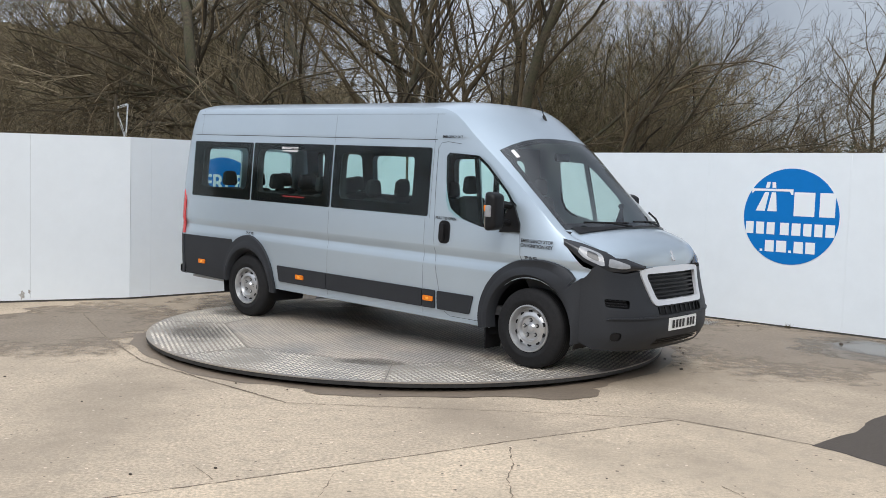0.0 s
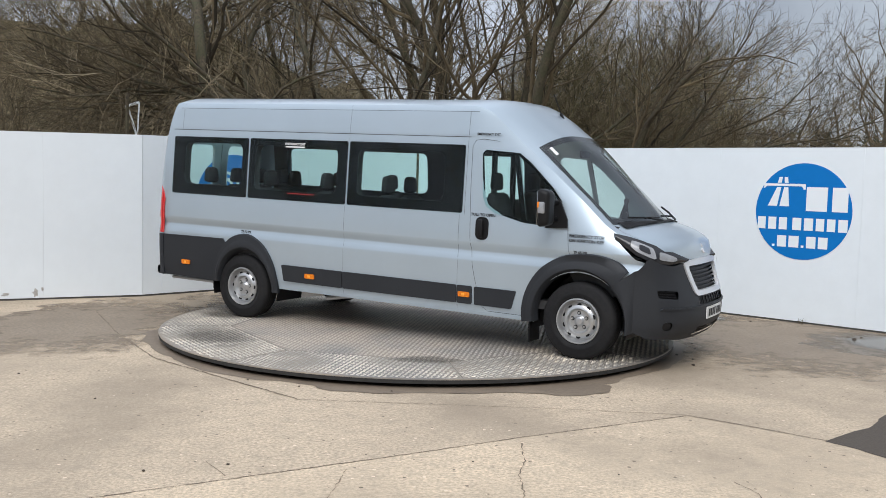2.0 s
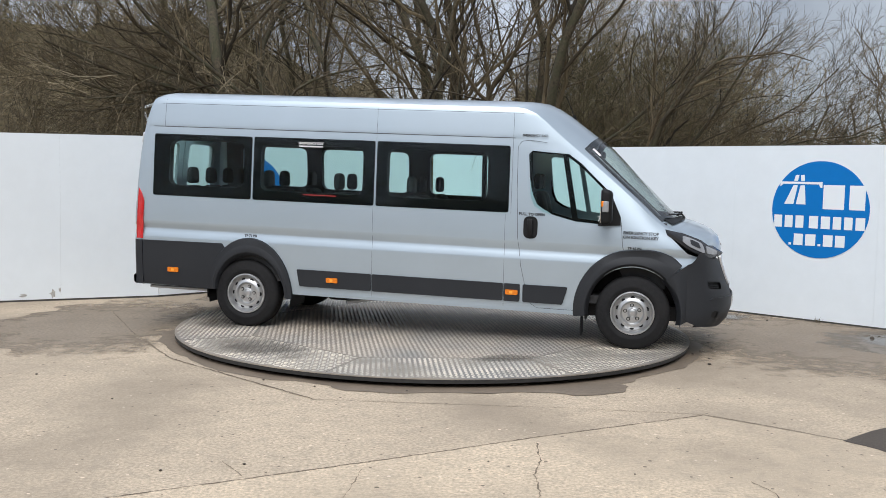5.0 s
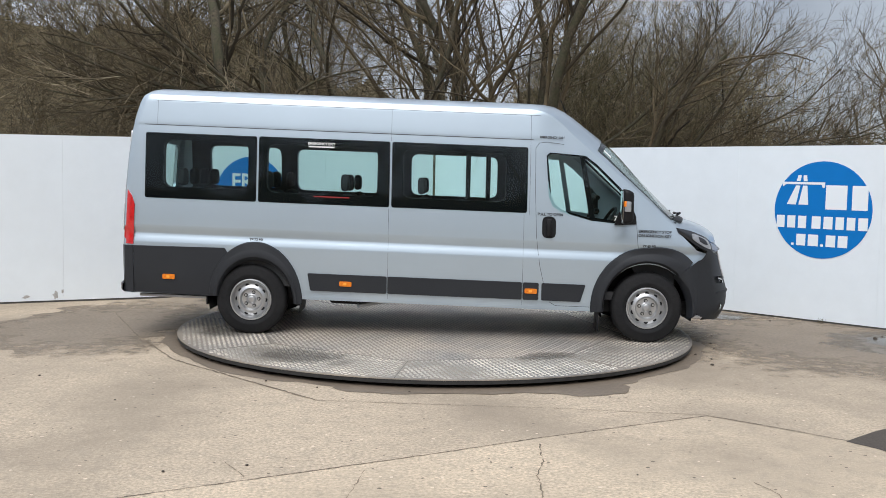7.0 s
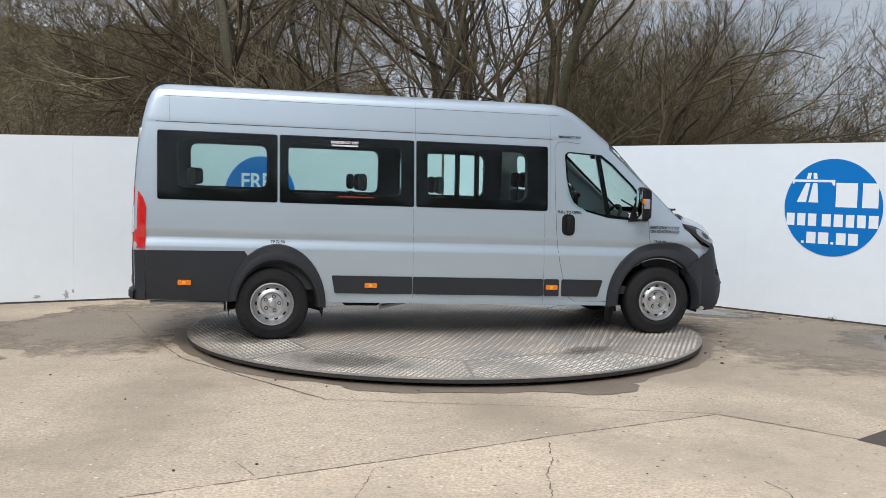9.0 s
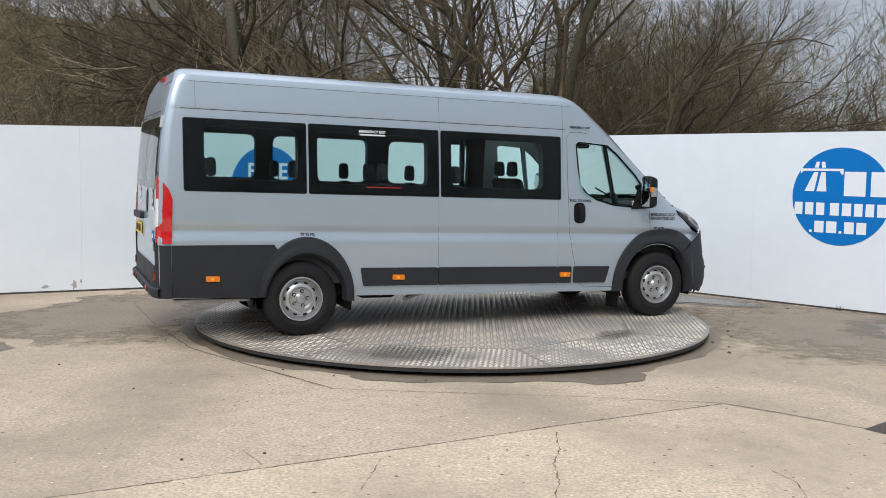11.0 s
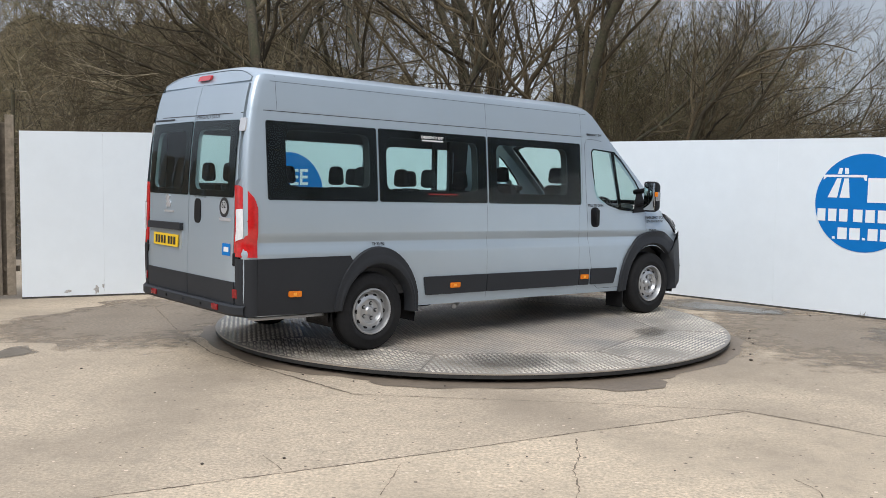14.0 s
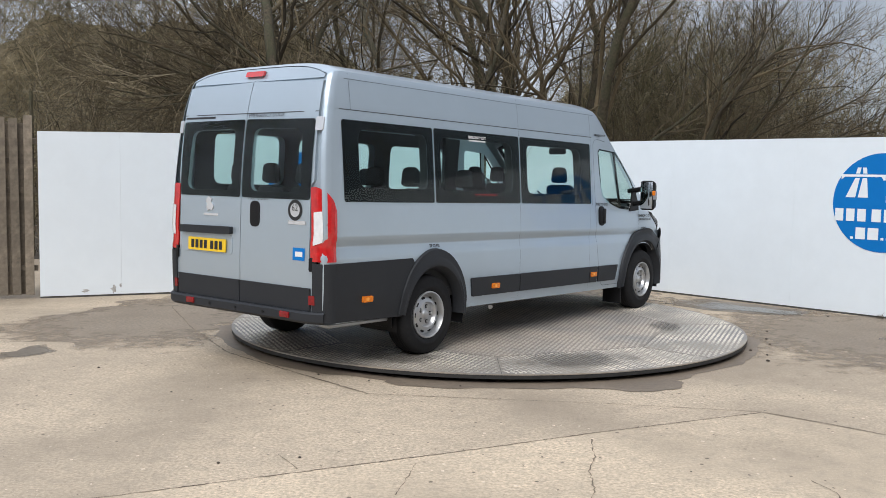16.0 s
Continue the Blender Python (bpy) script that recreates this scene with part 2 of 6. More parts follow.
EARTH = material("leaf_litter", (0.07, 0.055, 0.038), 1.0, grain=0.5, scale=3, stain=0.5, stain_scale=0.3)
STEEL = material("tread_steel", (0.37, 0.315, 0.255), 0.5, metal=0.25, grain=0.12, scale=12, stain=0.75, stain_scale=1.1, tone=(0.22, 0.21, 0.20))
STUD = material("tread_stud", (0.60, 0.53, 0.45), 0.4, metal=0.4, grain=0.1, scale=20, stain=0.65, stain_scale=1.1, tone=(0.33, 0.32, 0.30))
# edge-plate studs: the glint of the steel is put into a brighter colour
STUD_GLINT = material("glint_tread_stud", (0.86, 0.79, 0.68), 0.28, metal=0.55, grain=0.1, scale=20, stain=0.75, stain_scale=1.6, tone=(0.25, 0.235, 0.21))
SEAM_STEEL = material("plate_joint", (0.13, 0.12, 0.105), 0.7, grain=0.3, scale=20)
RIM_DARK = material("turntable_rim", (0.022, 0.021, 0.02), 0.7, grain=0.4, scale=20)
GALV = material("galvanised", (0.45, 0.46, 0.47), 0.5, metal=0.7)


# ---- mesh helpers ----
def mesh_ob(name, verts, faces, mat, parent=None, label="", smooth=False, kind=""):
    me = bpy.data.meshes.new(name)
    me.from_pydata([tuple(v) for v in verts], [], faces)
    me.materials.append(mat)
    if smooth:
        me.shade_smooth()
    ob = new(name, me)
    ob.parent = parent
    return tagged(ob, label, kind=kind)


def part(name, bm, mat, parent, label="", smooth=False):
    me = bpy.data.meshes.new(name)
    bm.to_mesh(me)
    bm.free()
    me.materials.append(mat)
    if smooth:
        me.shade_smooth()
        me.set_sharp_from_angle(angle=radians(38))
    ob = new(name, me)
    ob.parent = parent
    return tagged(ob, label)


def box_bm(lo, hi, bevel=0.0, bm=None):
    bm = bm or bmesh.new()
    r = bmesh.ops.create_cube(bm, size=1.0)
    for v in r["verts"]:
        v.co = Vector([lo[i] + (v.co[i] + 0.5) * (hi[i] - lo[i]) for i in range(3)])
    if bevel:
        es = {e for v in r["verts"] for e in v.link_edges}
        bmesh.ops.bevel(bm, geom=list(es), offset=bevel, segments=2, affect="EDGES", profile=0.5)
    return bm


# ---- ground ----
GROUND_SIZE = 900.0
gv = [(x, y, 0) for y in (-GROUND_SIZE, -30, 6.6, GROUND_SIZE) for x in (-GROUND_SIZE, -30, 30, GROUND_SIZE)]
ground = mesh_ob("ground", gv, [(j * 4 + i, j * 4 + i + 1, j * 4 + i + 5, j * 4 + i + 4) for j in range(3) for i in range(3)], CONCRETE, label="sand-coloured weathered concrete yard ground", kind="structure")
ground.data.materials.append(EARTH)
for p in ground.data.polygons:
    if p.center.y > 6.6:
        p.material_index = 1


def ribbon(name, pts, width, mat, z=0.004, label="", seed=1, rough=0.35):
    """A ragged strip along a line on the ground."""
    rng = random.Random(seed)
    fine = []
    for a, b in zip(pts, pts[1:]):
        n = max(2, int(math.dist(a, b) / 0.035))
        fine += [(a[0] + (b[0] - a[0]) * i / n, a[1] + (b[1] - a[1]) * i / n) for i in range(n)]
    fine.append(pts[-1])
    vs, fs = [], []
    for i, p in enumerate(fine):
        a, b = fine[max(0, i - 1)], fine[min(len(fine) - 1, i + 1)]
        d = Vector((b[0] - a[0], b[1] - a[1])).normalized()
        n = Vector((-d.y, d.x))
        off = rng.uniform(-1, 1) * width * rough
        for s in (-1, 1):
            h = width * (0.5 + rng.uniform(-rough, rough))
            vs.append((p[0] + n.x * (off + s * h), p[1] + n.y * (off + s * h), z))
        if i:
            k = 2 * i
            fs.append((k - 2, k, k + 1, k - 1))
    return mesh_ob(name, vs, fs, mat, label=label, kind="structure")


def patch(name, pts, mat, z, label, seed=1, wob=0.10):
    """An irregular flat patch with a wavering outline."""
    rng = random.Random(seed)
    fine = []
    for a, b in zip(pts, pts[1:] + pts[:1]):
        n = max(2, int(math.dist(a, b) / 0.08))
        fine += [(a[0] + (b[0] - a[0]) * i / n, a[1] + (b[1] - a[1]) * i / n) for i in range(n)]
    vs = []
    for x, y in fine:
        k = noise.noise(Vector((x * 2.3, y * 2.3, seed))) * wob * 2 + rng.uniform(-1, 1) * wob * 0.25
        l = noise.noise(Vector((x * 2.3 + 9, y * 2.3, seed))) * wob * 2
        vs.append((x + k, y + l, z))
    return mesh_ob(name, vs, [tuple(range(len(vs)))], mat, label=label, kind="structure")


patch("concrete_slab", [(-6.5, -8.1), (-2.4, -5.85), (-0.9, -5.04), (0.7, -4.14), (2.0, -3.46), (2.8, -4.08), (3.6, -4.9), (6.0, -7.2), (6, -11), (-6.5, -11)], SLAB, 0.002, "paler gravelly concrete slab in the yard", 12, 0.0)
ribbon("joint", [(-3.95, 1.25), (-3.84, 1.01), (-3.12, -0.47), (-2.4, -1.71), (-0.9, -3.19)], 0.016, JOINT, label="dirt-filled joint between concrete slabs", seed=1)
ribbon("joint", [(-0.9, -3.19), (-0.06, -3.25), (1.0, -3.31), (2.01, -3.43)], 0.006, JOINT, label="narrow joint between concrete slabs", seed=2)
ribbon("joint", [(2.01, -3.43), (2.42, -3.75), (2.8, -4.08)], 0.010, JOINT, label="dirt-filled joint between concrete slabs", seed=3)
ribbon("joint", [(-2.4, -5.85), (-1.55, -5.39), (-0.9, -5.04), (-0.04, -4.57), (0.7, -4.14), (2.0, -3.46)], 0.010, JOINT, label="dirt-filled joint between concrete slabs", seed=4)
ribbon("ground_crack", [(0.69, -4.28), (0.67, -4.67), (0.61, -4.95), (0.60, -5.27), (0.54, -5.6)], 0.006, JOINT, label="jagged crack in the concrete", seed=5, rough=0.9)
ribbon("ground_crack", [(-1.24, -4.8), (-1.07, -5.06)], 0.004, JOINT, label="short hairline crack", seed=6, rough=0.7)
ribbon("ground_crack", [(-0.40, -4.90), (-0.42, -5.1), (-0.47, -5.45)], 0.005, JOINT, label="jagged crack in the concrete", seed=7, rough=0.9)
ribbon("ground_crack", [(3.09, -1.15), (3.4, -1.53), (3.78, -1.8)], 0.007, JOINT, label="fine crack in the concrete", seed=8, rough=0.8)
ribbon("ground_crack", [(-5.1, -1.2), (-5.02, -0.88), (-4.89, -0.15), (-4.61, 0.9), (-4.5, 1.5)], 0.012, JOINT, label="fine crack in the concrete", seed=9, rough=0.7)
ribbon("ground_crack", [(1.85, -5.0), (1.92, -5.2), (1.88, -5.5)], 0.005, JOINT, label="fine crack in the concrete", seed=10, rough=0.9)
patch("tarmac_patch", [(2.8, -4.08), (3.22, -3.68), (3.78, -3.13), (5.2, -1.9), (6.2, -3.0), (3.6, -5.4)], TARMAC, 0.004, "dark tarmac infill patch in the yard", 3, 0.03)
patch("wet_patch", [(4.30, 0.36), (4.72, 0.80), (5.30, 0.90), (5.75, 0.45), (6.3, -0.2), (5.4, -1.3), (4.9, -0.93), (4.55, -0.82), (4.22, -0.48)], WET_SOFT, 0.004, "wet dark stain beside the wall", 4)
patch("puddle", [(4.62, 0.30), (5.2, 0.62), (5.7, 0.1), (5.2, -0.7), (4.8, -0.35)], PUDDLE, 0.008, "shallow puddle on the wet concrete", 5)
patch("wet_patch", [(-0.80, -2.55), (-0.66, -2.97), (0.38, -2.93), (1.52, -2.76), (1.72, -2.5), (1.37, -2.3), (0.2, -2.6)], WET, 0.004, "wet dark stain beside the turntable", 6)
# damp ring that also paints in the shade of the gap below the rim
patch("wet_patch", [(2.86 * math.cos(radians(q)), 2.86 * math.sin(radians(q))) for q in range(-185, 12, 6)] + [(2.3 * math.cos(radians(q)), 2.3 * math.sin(radians(q))) for q in range(8, -185, -12)], WET, 0.003, "damp dirty ring, shade under the turntable edge painted in", 15, 0.06)
patch("wet_patch", [(2.5, 3.15), (2.9, 2.95), (3.6, 2.35), (4.3, 1.72), (4.05, 1.35), (3.4, 1.5), (2.78, 1.76), (2.2, 2.4)], WET_SOFT, 0.004, "damp stain along the wall foot", 9)
patch("puddle", [(2.75, 2.7), (3.5, 2.15), (4.15, 1.65), (3.95, 1.45), (3.3, 1.75), (2.7, 2.2)], PUDDLE, 0.008, "shallow puddle along the wall foot", 10)
patch("wet_patch", [(-4.55, -2.0), (-4.15, -1.5), (-3.93, -1.83), (-4.22, -2.25)], WET_SOFT, 0.004, "dark oily blot on the concrete", 11)

# broad darker brown areas round the turntable, fading at their rims
for k, pts in enumerate(([(-5.6, -1.2), (-2.6, -2.0), (-2.2, 2.2), (-4.2, 2.3)], [(2.4, -2.2), (4.2, -1.9), (6.4, 0.2), (3.4, 2.6), (2.4, 2.0)], [(-3.4, 1.0), (2.8, 1.0), (2.6, 3.4), (-0.1, 5.4), (-3.2, 2.8)])):
    patch("brown_area", pts, DARK_BROWN, 0.0022 + 0.0002 * k, "darker brown area of the yard concrete", 21 + k, 0.15)

# small litter of stones and leaves on the yard
def stone(seed):
    rng = random.Random(seed)
    bm = bmesh.new()
    bmesh.ops.create_icosphere(bm, subdivisions=1, radius=1)
    for v in bm.verts:
        v.co *= rng.uniform(0.7, 1.15)
        v.co.z *= 0.6
    return bm


rng = random.Random(5)
for k, (x, y, r) in enumerate([(-1.55, -5.0, .012), (-1.1, -4.85, .012), (0.35, -4.7, .008), (-2.4, -3.3, .01), (1.2, -4.9, .008), (-3.3, -2.5, .012), (3.1, 0.2, .015), (2.7, -1.2, .016), (2.62, -1.5, .02), (2.9, -0.6, .014), (4.95, 0.2, .03), (5.1, 0.35, .02), (-0.2, -2.86, .012), (-1.4, -2.55, .012), (-0.95, -2.75, .010), (4.2, 1.45, .02), (2.95, -0.3, .02), (2.6, -0.98, .018)]):
    ob = part("pebble", stone(k), TARMAC, None, "small dark stone lying on the yard")
    ob.matrix_world = Matrix.Translation((x, y, r * 0.45)) @ Matrix.Diagonal((r, r, r, 1))
    tagged(ob, category="pebble", group="stones on the yard")


# ---- white hoarding walls ----
def hoarding(name, a, b, height_a, height_b, widths, label, start=0.0):
    """Boards stood side by side from a to b, each a piece of its own on a dark backing."""
    a, b = Vector((*a, 0)), Vector((*b, 0))
    d = (b - a).normalized()
    n = Vector((-d.y, d.x, 0))          # away from the yard
    total = (b - a).length
    root = new(name)
    tagged(root, label, kind="structure")

    def slab(nm, s0, s1, h0, h1, t0, t1, z0, mat):
        vs = []
        for s, h in ((s0, h0), (s1, h1)):
            for t in (t0, t1):
                for z in (z0, h):
                    p = a + d * s + n * t
                    vs.append((p.x, p.y, z))
        fs = [(0, 1, 5, 4), (2, 6, 7, 3), (1, 3, 7, 5), (0, 4, 6, 2), (0, 2, 3, 1), (4, 5, 7, 6)]
        return mesh_ob(nm, vs, fs, mat, root)

    hh = lambda s: height_a + (height_b - height_a) * s / total
    slab("backing", 0.0, total, height_a - 0.004, height_b - 0.004, 0.012, 0.09, 0.0, WALL_EDGE)
    s = 0.0
    for w in widths:
        e = min(total, s + w)
        slab("panel", s + 0.0006, e - 0.0006, hh(s), hh(e), 0.0, 0.0118, 0.025, WALL_WHITE)
        s = e
        if s >= total:
            break
    return root, a, d, n


wall_left, *_ = hoarding("wall_left", (-5.76, 1.565), (-3.75, 2.535), 2.150, 2.18, [1.0, 1.3, 1.3], "white painted board hoarding with scuffed foot")
wall_back, ba, bd, bn = hoarding("wall_back", (-3.748, 2.54), (-0.09, 5.96), 2.18, 2.20, [0.3, 1.22, 1.22, 1.22, 1.22, 1.22], "white painted board hoarding behind the turntable")
wall_right, ra, rd, rn = hoarding("wall_right", (-0.05, 5.96), (9.4, -2.83), 2.195, 2.225, [1.83] * 9, "white painted board hoarding with a round blue sign")


def scuff(x, z, w, h, seed):
    d = Vector((0.90, 0.435, 0))
    rng = random.Random(seed)
    o = Vector((-5.76, 1.565, 0)) + d * x - Vector((-d.y, d.x, 0)) * 0.004
    vs = []
    for i in range(14):
        q = i / 14 * 2 * math.pi
        k = rng.uniform(0.35, 1)
        p = o + d * (math.cos(q) * w * k)
        vs.append((p.x, p.y, z + math.sin(q) * h * k))
    mesh_ob("scuff", vs, [tuple(range(14))], material("scuff_dirt", (0.38, 0.37, 0.35), 0.8, grain=0.5, scale=30), wall_left)


scuff(0.90, 0.10, 0.05, 0.07, 3)
scuff(0.99, 0.14, 0.02, 0.05, 4)
scuff(0.55, 0.08, 0.06, 0.025, 5)


# ---- round signs on the hoarding ----
def sign(name, a, d, n, s, z, r, label):
    """An empty in the plane of the wall (x along it, y up), a disc on it."""
    root = new(name)
    out = -n
    o = a + d * s + out * 0.003
    root.matrix_world = Matrix(((d.x, 0, out.x, o.x), (d.y, 0, out.y, o.y), (0, 1, 0, z), (0, 0, 0, 1)))
    bm = bmesh.new()
    bmesh.ops.create_cone(bm, cap_ends=True, segments=96, radius1=r, radius2=r, depth=0.004)
    part("disc", bm, BLUE, root)
    return tagged(root, label, "sign")


def flat(name, pts, mat, parent, z=0.0045, label=""):
    return mesh_ob(name, [(x, y, z) for x, y in pts], [tuple(range(len(pts)))], mat, parent, label)


def lettering(name, text, size, mat, parent, m, label="", bold=0.0, align="CENTER", squeeze=1.0):
    """Words in the built-in font as one flat mesh."""
    cu = bpy.data.curves.new(name, "FONT")
    cu.body, cu.size, cu.align_x, cu.offset = text, size, align, bold
    cu.resolution_u = 3
    tmp = new(name + "_tmp", cu)
    dg = bpy.context.evaluated_depsgraph_get()
    dg.update()
    me = bpy.data.meshes.new_from_object(tmp.evaluated_get(dg))
    bpy.data.objects.remove(tmp)
    bpy.data.curves.remove(cu)
    me.transform(m @ Matrix.Diagonal((squeeze, 1, 1, 1)))
    me.materials.clear()
    me.materials.append(mat)
    ob = new(name, me)
    ob.parent = parent
    return tagged(ob, label)


SIGN_S = (Vector((4.795, 1.465, 0)) - ra).dot(rd)
blue_sign = sign("round_sign", ra, rd, rn, SIGN_S, 1.41, 0.605, "round blue sign with white road symbol and blocks")
# road symbol: two tapering lanes under a bridge
flat("lane", [(-0.45, 0.06), (-0.33, 0.06), (-0.285, 0.30), (-0.34, 0.30)], WHITE_VINYL, blue_sign)
flat("lane", [(-0.30, 0.06), (-0.175, 0.06), (-0.195, 0.30), (-0.25, 0.30)], WHITE_VINYL, blue_sign)
flat("lane", [(-0.335, 0.355), (-0.285, 0.355), (-0.27, 0.43), (-0.315, 0.43)], WHITE_VINYL, blue_sign)
flat("lane", [(-0.245, 0.355), (-0.195, 0.355), (-0.205, 0.43), (-0.25, 0.43)], WHITE_VINYL, blue_sign)
flat("bridge", [(-0.51, 0.28), (-0.47, 0.315), (-0.02, 0.325), (0.0, 0.29), (-0.02, 0.285), (-0.02, 0.345), (-0.46, 0.345), (-0.50, 0.335)][:2] + [(-0.02, 0.315), (0.0, 0.275), (0.025, 0.275), (0.025, 0.345), (-0.51, 0.345)], WHITE_VINYL, blue_sign)


def blocks(x0, x1, y0, y1, widths, gap):
    """White blocks that stand for the letters of a trade name."""
    k = (x1 - x0 - gap * (len(widths) - 1)) / sum(widths)
    x = x0
    for w in widths:
        if w > 0.35:
            flat("block", [(x, y0), (x + w * k, y0), (x + w * k, y1), (x, y1)], WHITE_VINYL, blue_sign)
        else:
            flat("block", [(x, y0), (x + w * k, y0), (x + w * k, y0 + 0.03), (x, y0 + 0.03)], WHITE_VINYL, blue_sign)
        x += w * k + gap


blocks(0.04, 0.55, 0.01, 0.31, [1.3, 0.95], 0.06)
blocks(-0.57, -0.19, -0.235, -0.08, [1, 1, 1], 0.035)
blocks(-0.12, 0.56, -0.235, -0.08, [1, 1, .9, .9, 1], 0.035)
blocks(-0.37, 0.33, -0.455, -0.31, [.3, 1, 1.1, .3, 1, 1], 0.03)

free_sign = sign("round_sign", ba, bd, bn, 1.42, 1.36, 0.605, "round blue sign with white lettering on the hoarding")
lettering("lettering", "FREE", 0.33, WHITE_VINYL, free_sign, Matrix.Translation((0, 0.13, 0.0045)), bold=0.006)

# ---- slatted timber fence at the end of the hoarding ----
fence = tagged(new("timber_fence"), "weathered grey timber slat fence with gaps", "fence")
fd = Vector((0.90, 0.435, 0)).normalized()
fo = Vector((-5.83, 1.56, 0))
fr = random.Random(8)


def plank(name, s0, s1, z0, z1, t0, t1):
    p = fo - fd * s0
    ob = part(name, box_bm((-(s1 - s0) / 2, -(t1 - t0) / 2, z0), ((s1 - s0) / 2, (t1 - t0) / 2, z1), 0.004), TIMBER, fence)
    n = Vector((-fd.y, fd.x, 0))
    c = fo - fd * ((s0 + s1) / 2) + n * ((t0 + t1) / 2)
    ob.matrix_world = Matrix.Translation(c) @ pose(0, 0, 0, 0, 0, 25.8 + fr.uniform(-1.5, 1.5)) @ pose(0, 0, 0, 0, fr.uniform(-0.5, 0.5), 0)
    return ob


for i in range(26):
    plank("slat", i * 0.155, i * 0.155 + 0.11 + fr.uniform(-0.01, 0.008), 0.05, 2.32 + fr.uniform(-0.03, 0.03), 0, 0.022)
for z in (0.35, 0.85, 1.35, 1.72, 2.0):
    plank("rail", -0.05, 4.0, z, z + 0.07, 0.026, 0.066)
for i in range(26):
    plank("back_slat", i * 0.155 + 0.075, i * 0.155 + 0.17, 0.05, 2.25, 0.07, 0.09)


# ---- trees and brushwood behind the hoarding ----
class Wood:
    """Gathers tapering stems into one mesh."""

    def __init__(self):
        self.v, self.f = [], []

    def stem(self, pts, r0, r1, sides):
        n = len(pts)
        base = len(self.v)
        for i, p in enumerate(pts):
            a, b = pts[max(0, i - 1)], pts[min(n - 1, i + 1)]
            d = (b - a).normalized()
            u = d.cross(Vector((0.31, 0.95, 0.07))).normalized()
            w = d.cross(u)
            r = r0 + (r1 - r0) * i / (n - 1)
            for k in range(sides):
                q = 2 * math.pi * k / sides
                self.v.append(p + u * (r * math.cos(q)) + w * (r * math.sin(q)))
        for i in range(n - 1):
            for k in range(sides):
                a, b = base + i * sides + k, base + i * sides + (k + 1) % sides
                self.f.append((a, b, b + sides, a + sides))


def bough(wood, fine, rng, start, way, length, r, level, rise, sides, spread=0.9, kids=(7, 6, 5, 4), stop=3):
    """A wavering branch that forks into finer ones; the last levels go into the crown."""
    seg = max(3, min(9, int(length / 0.30)))
    pts, p, d = [start], start.copy(), way.normalized()
    for i in range(seg):
        d = (d + Vector((rng.gauss(0, .17), rng.gauss(0, .17), rng.gauss(0, .14) + rise * 0.10))).normalized()
        p = p + d * (length / seg)
        pts.append(p.copy())
    tip = r * (0.35 if level < stop else 0.3)
    (wood if level < 1 else fine).stem(pts, r, tip, sides)
    if level >= stop:
        return
    n = kids[level]
    for k in range(n):
        f = 0.18 + 0.8 * (k + rng.random()) / n
        i = min(seg - 1, int(f * seg))
        q = pts[i].lerp(pts[i + 1], f * seg - i)
        axis = (pts[i + 1] - pts[i]).normalized()
        side = axis.cross(Vector((rng.gauss(0, 1), rng.gauss(0, 1), rng.gauss(0, 1)))).normalized()
        w = axis + side * (spread * rng.uniform(0.6, 1.25))
        bough(wood, fine, rng, q, w, length * rng.uniform(0.34, 0.62) * (1.1 - 0.4 * f), max(0.0035, r * (1 - 0.6 * f) * rng.uniform(0.35, 0.55)), level + 1, rise, max(3, sides - 2), spread, kids, stop)


def tree(x, y, h, r, lean, seed, limbs=(), bark=None, kids=(12, 8, 7, 4), rise=0.25, label="bare winter tree with a slender grey-brown trunk"):
    rng = random.Random(seed)
    root = tagged(new("tree"), label, "tree", "trees behind the hoarding")
    wood, fine = Wood(), Wood()
    way = Vector((lean[0], lean[1], 1)).normalized()
    bough(wood, fine, rng, Vector((0, 0, -0.05)), way, h, r, 0, rise, 8, 0.75, kids, 3)
    for lx, ly, lz, ln, z0, lr in limbs:
        bough(wood, fine, rng, way * z0, Vector((lx, ly, lz)), ln, lr * 0.6, 0, 0.1, 7, 0.7, (15, 9, 6, 4), 3)
    mesh_ob("trunk", wood.v, wood.f, bark or BARK, root, smooth=True)
    mesh_ob("crown", fine.v, fine.f, TWIG, root)
    root.matrix_world = Matrix.Translation((x, y, 0))
    return root


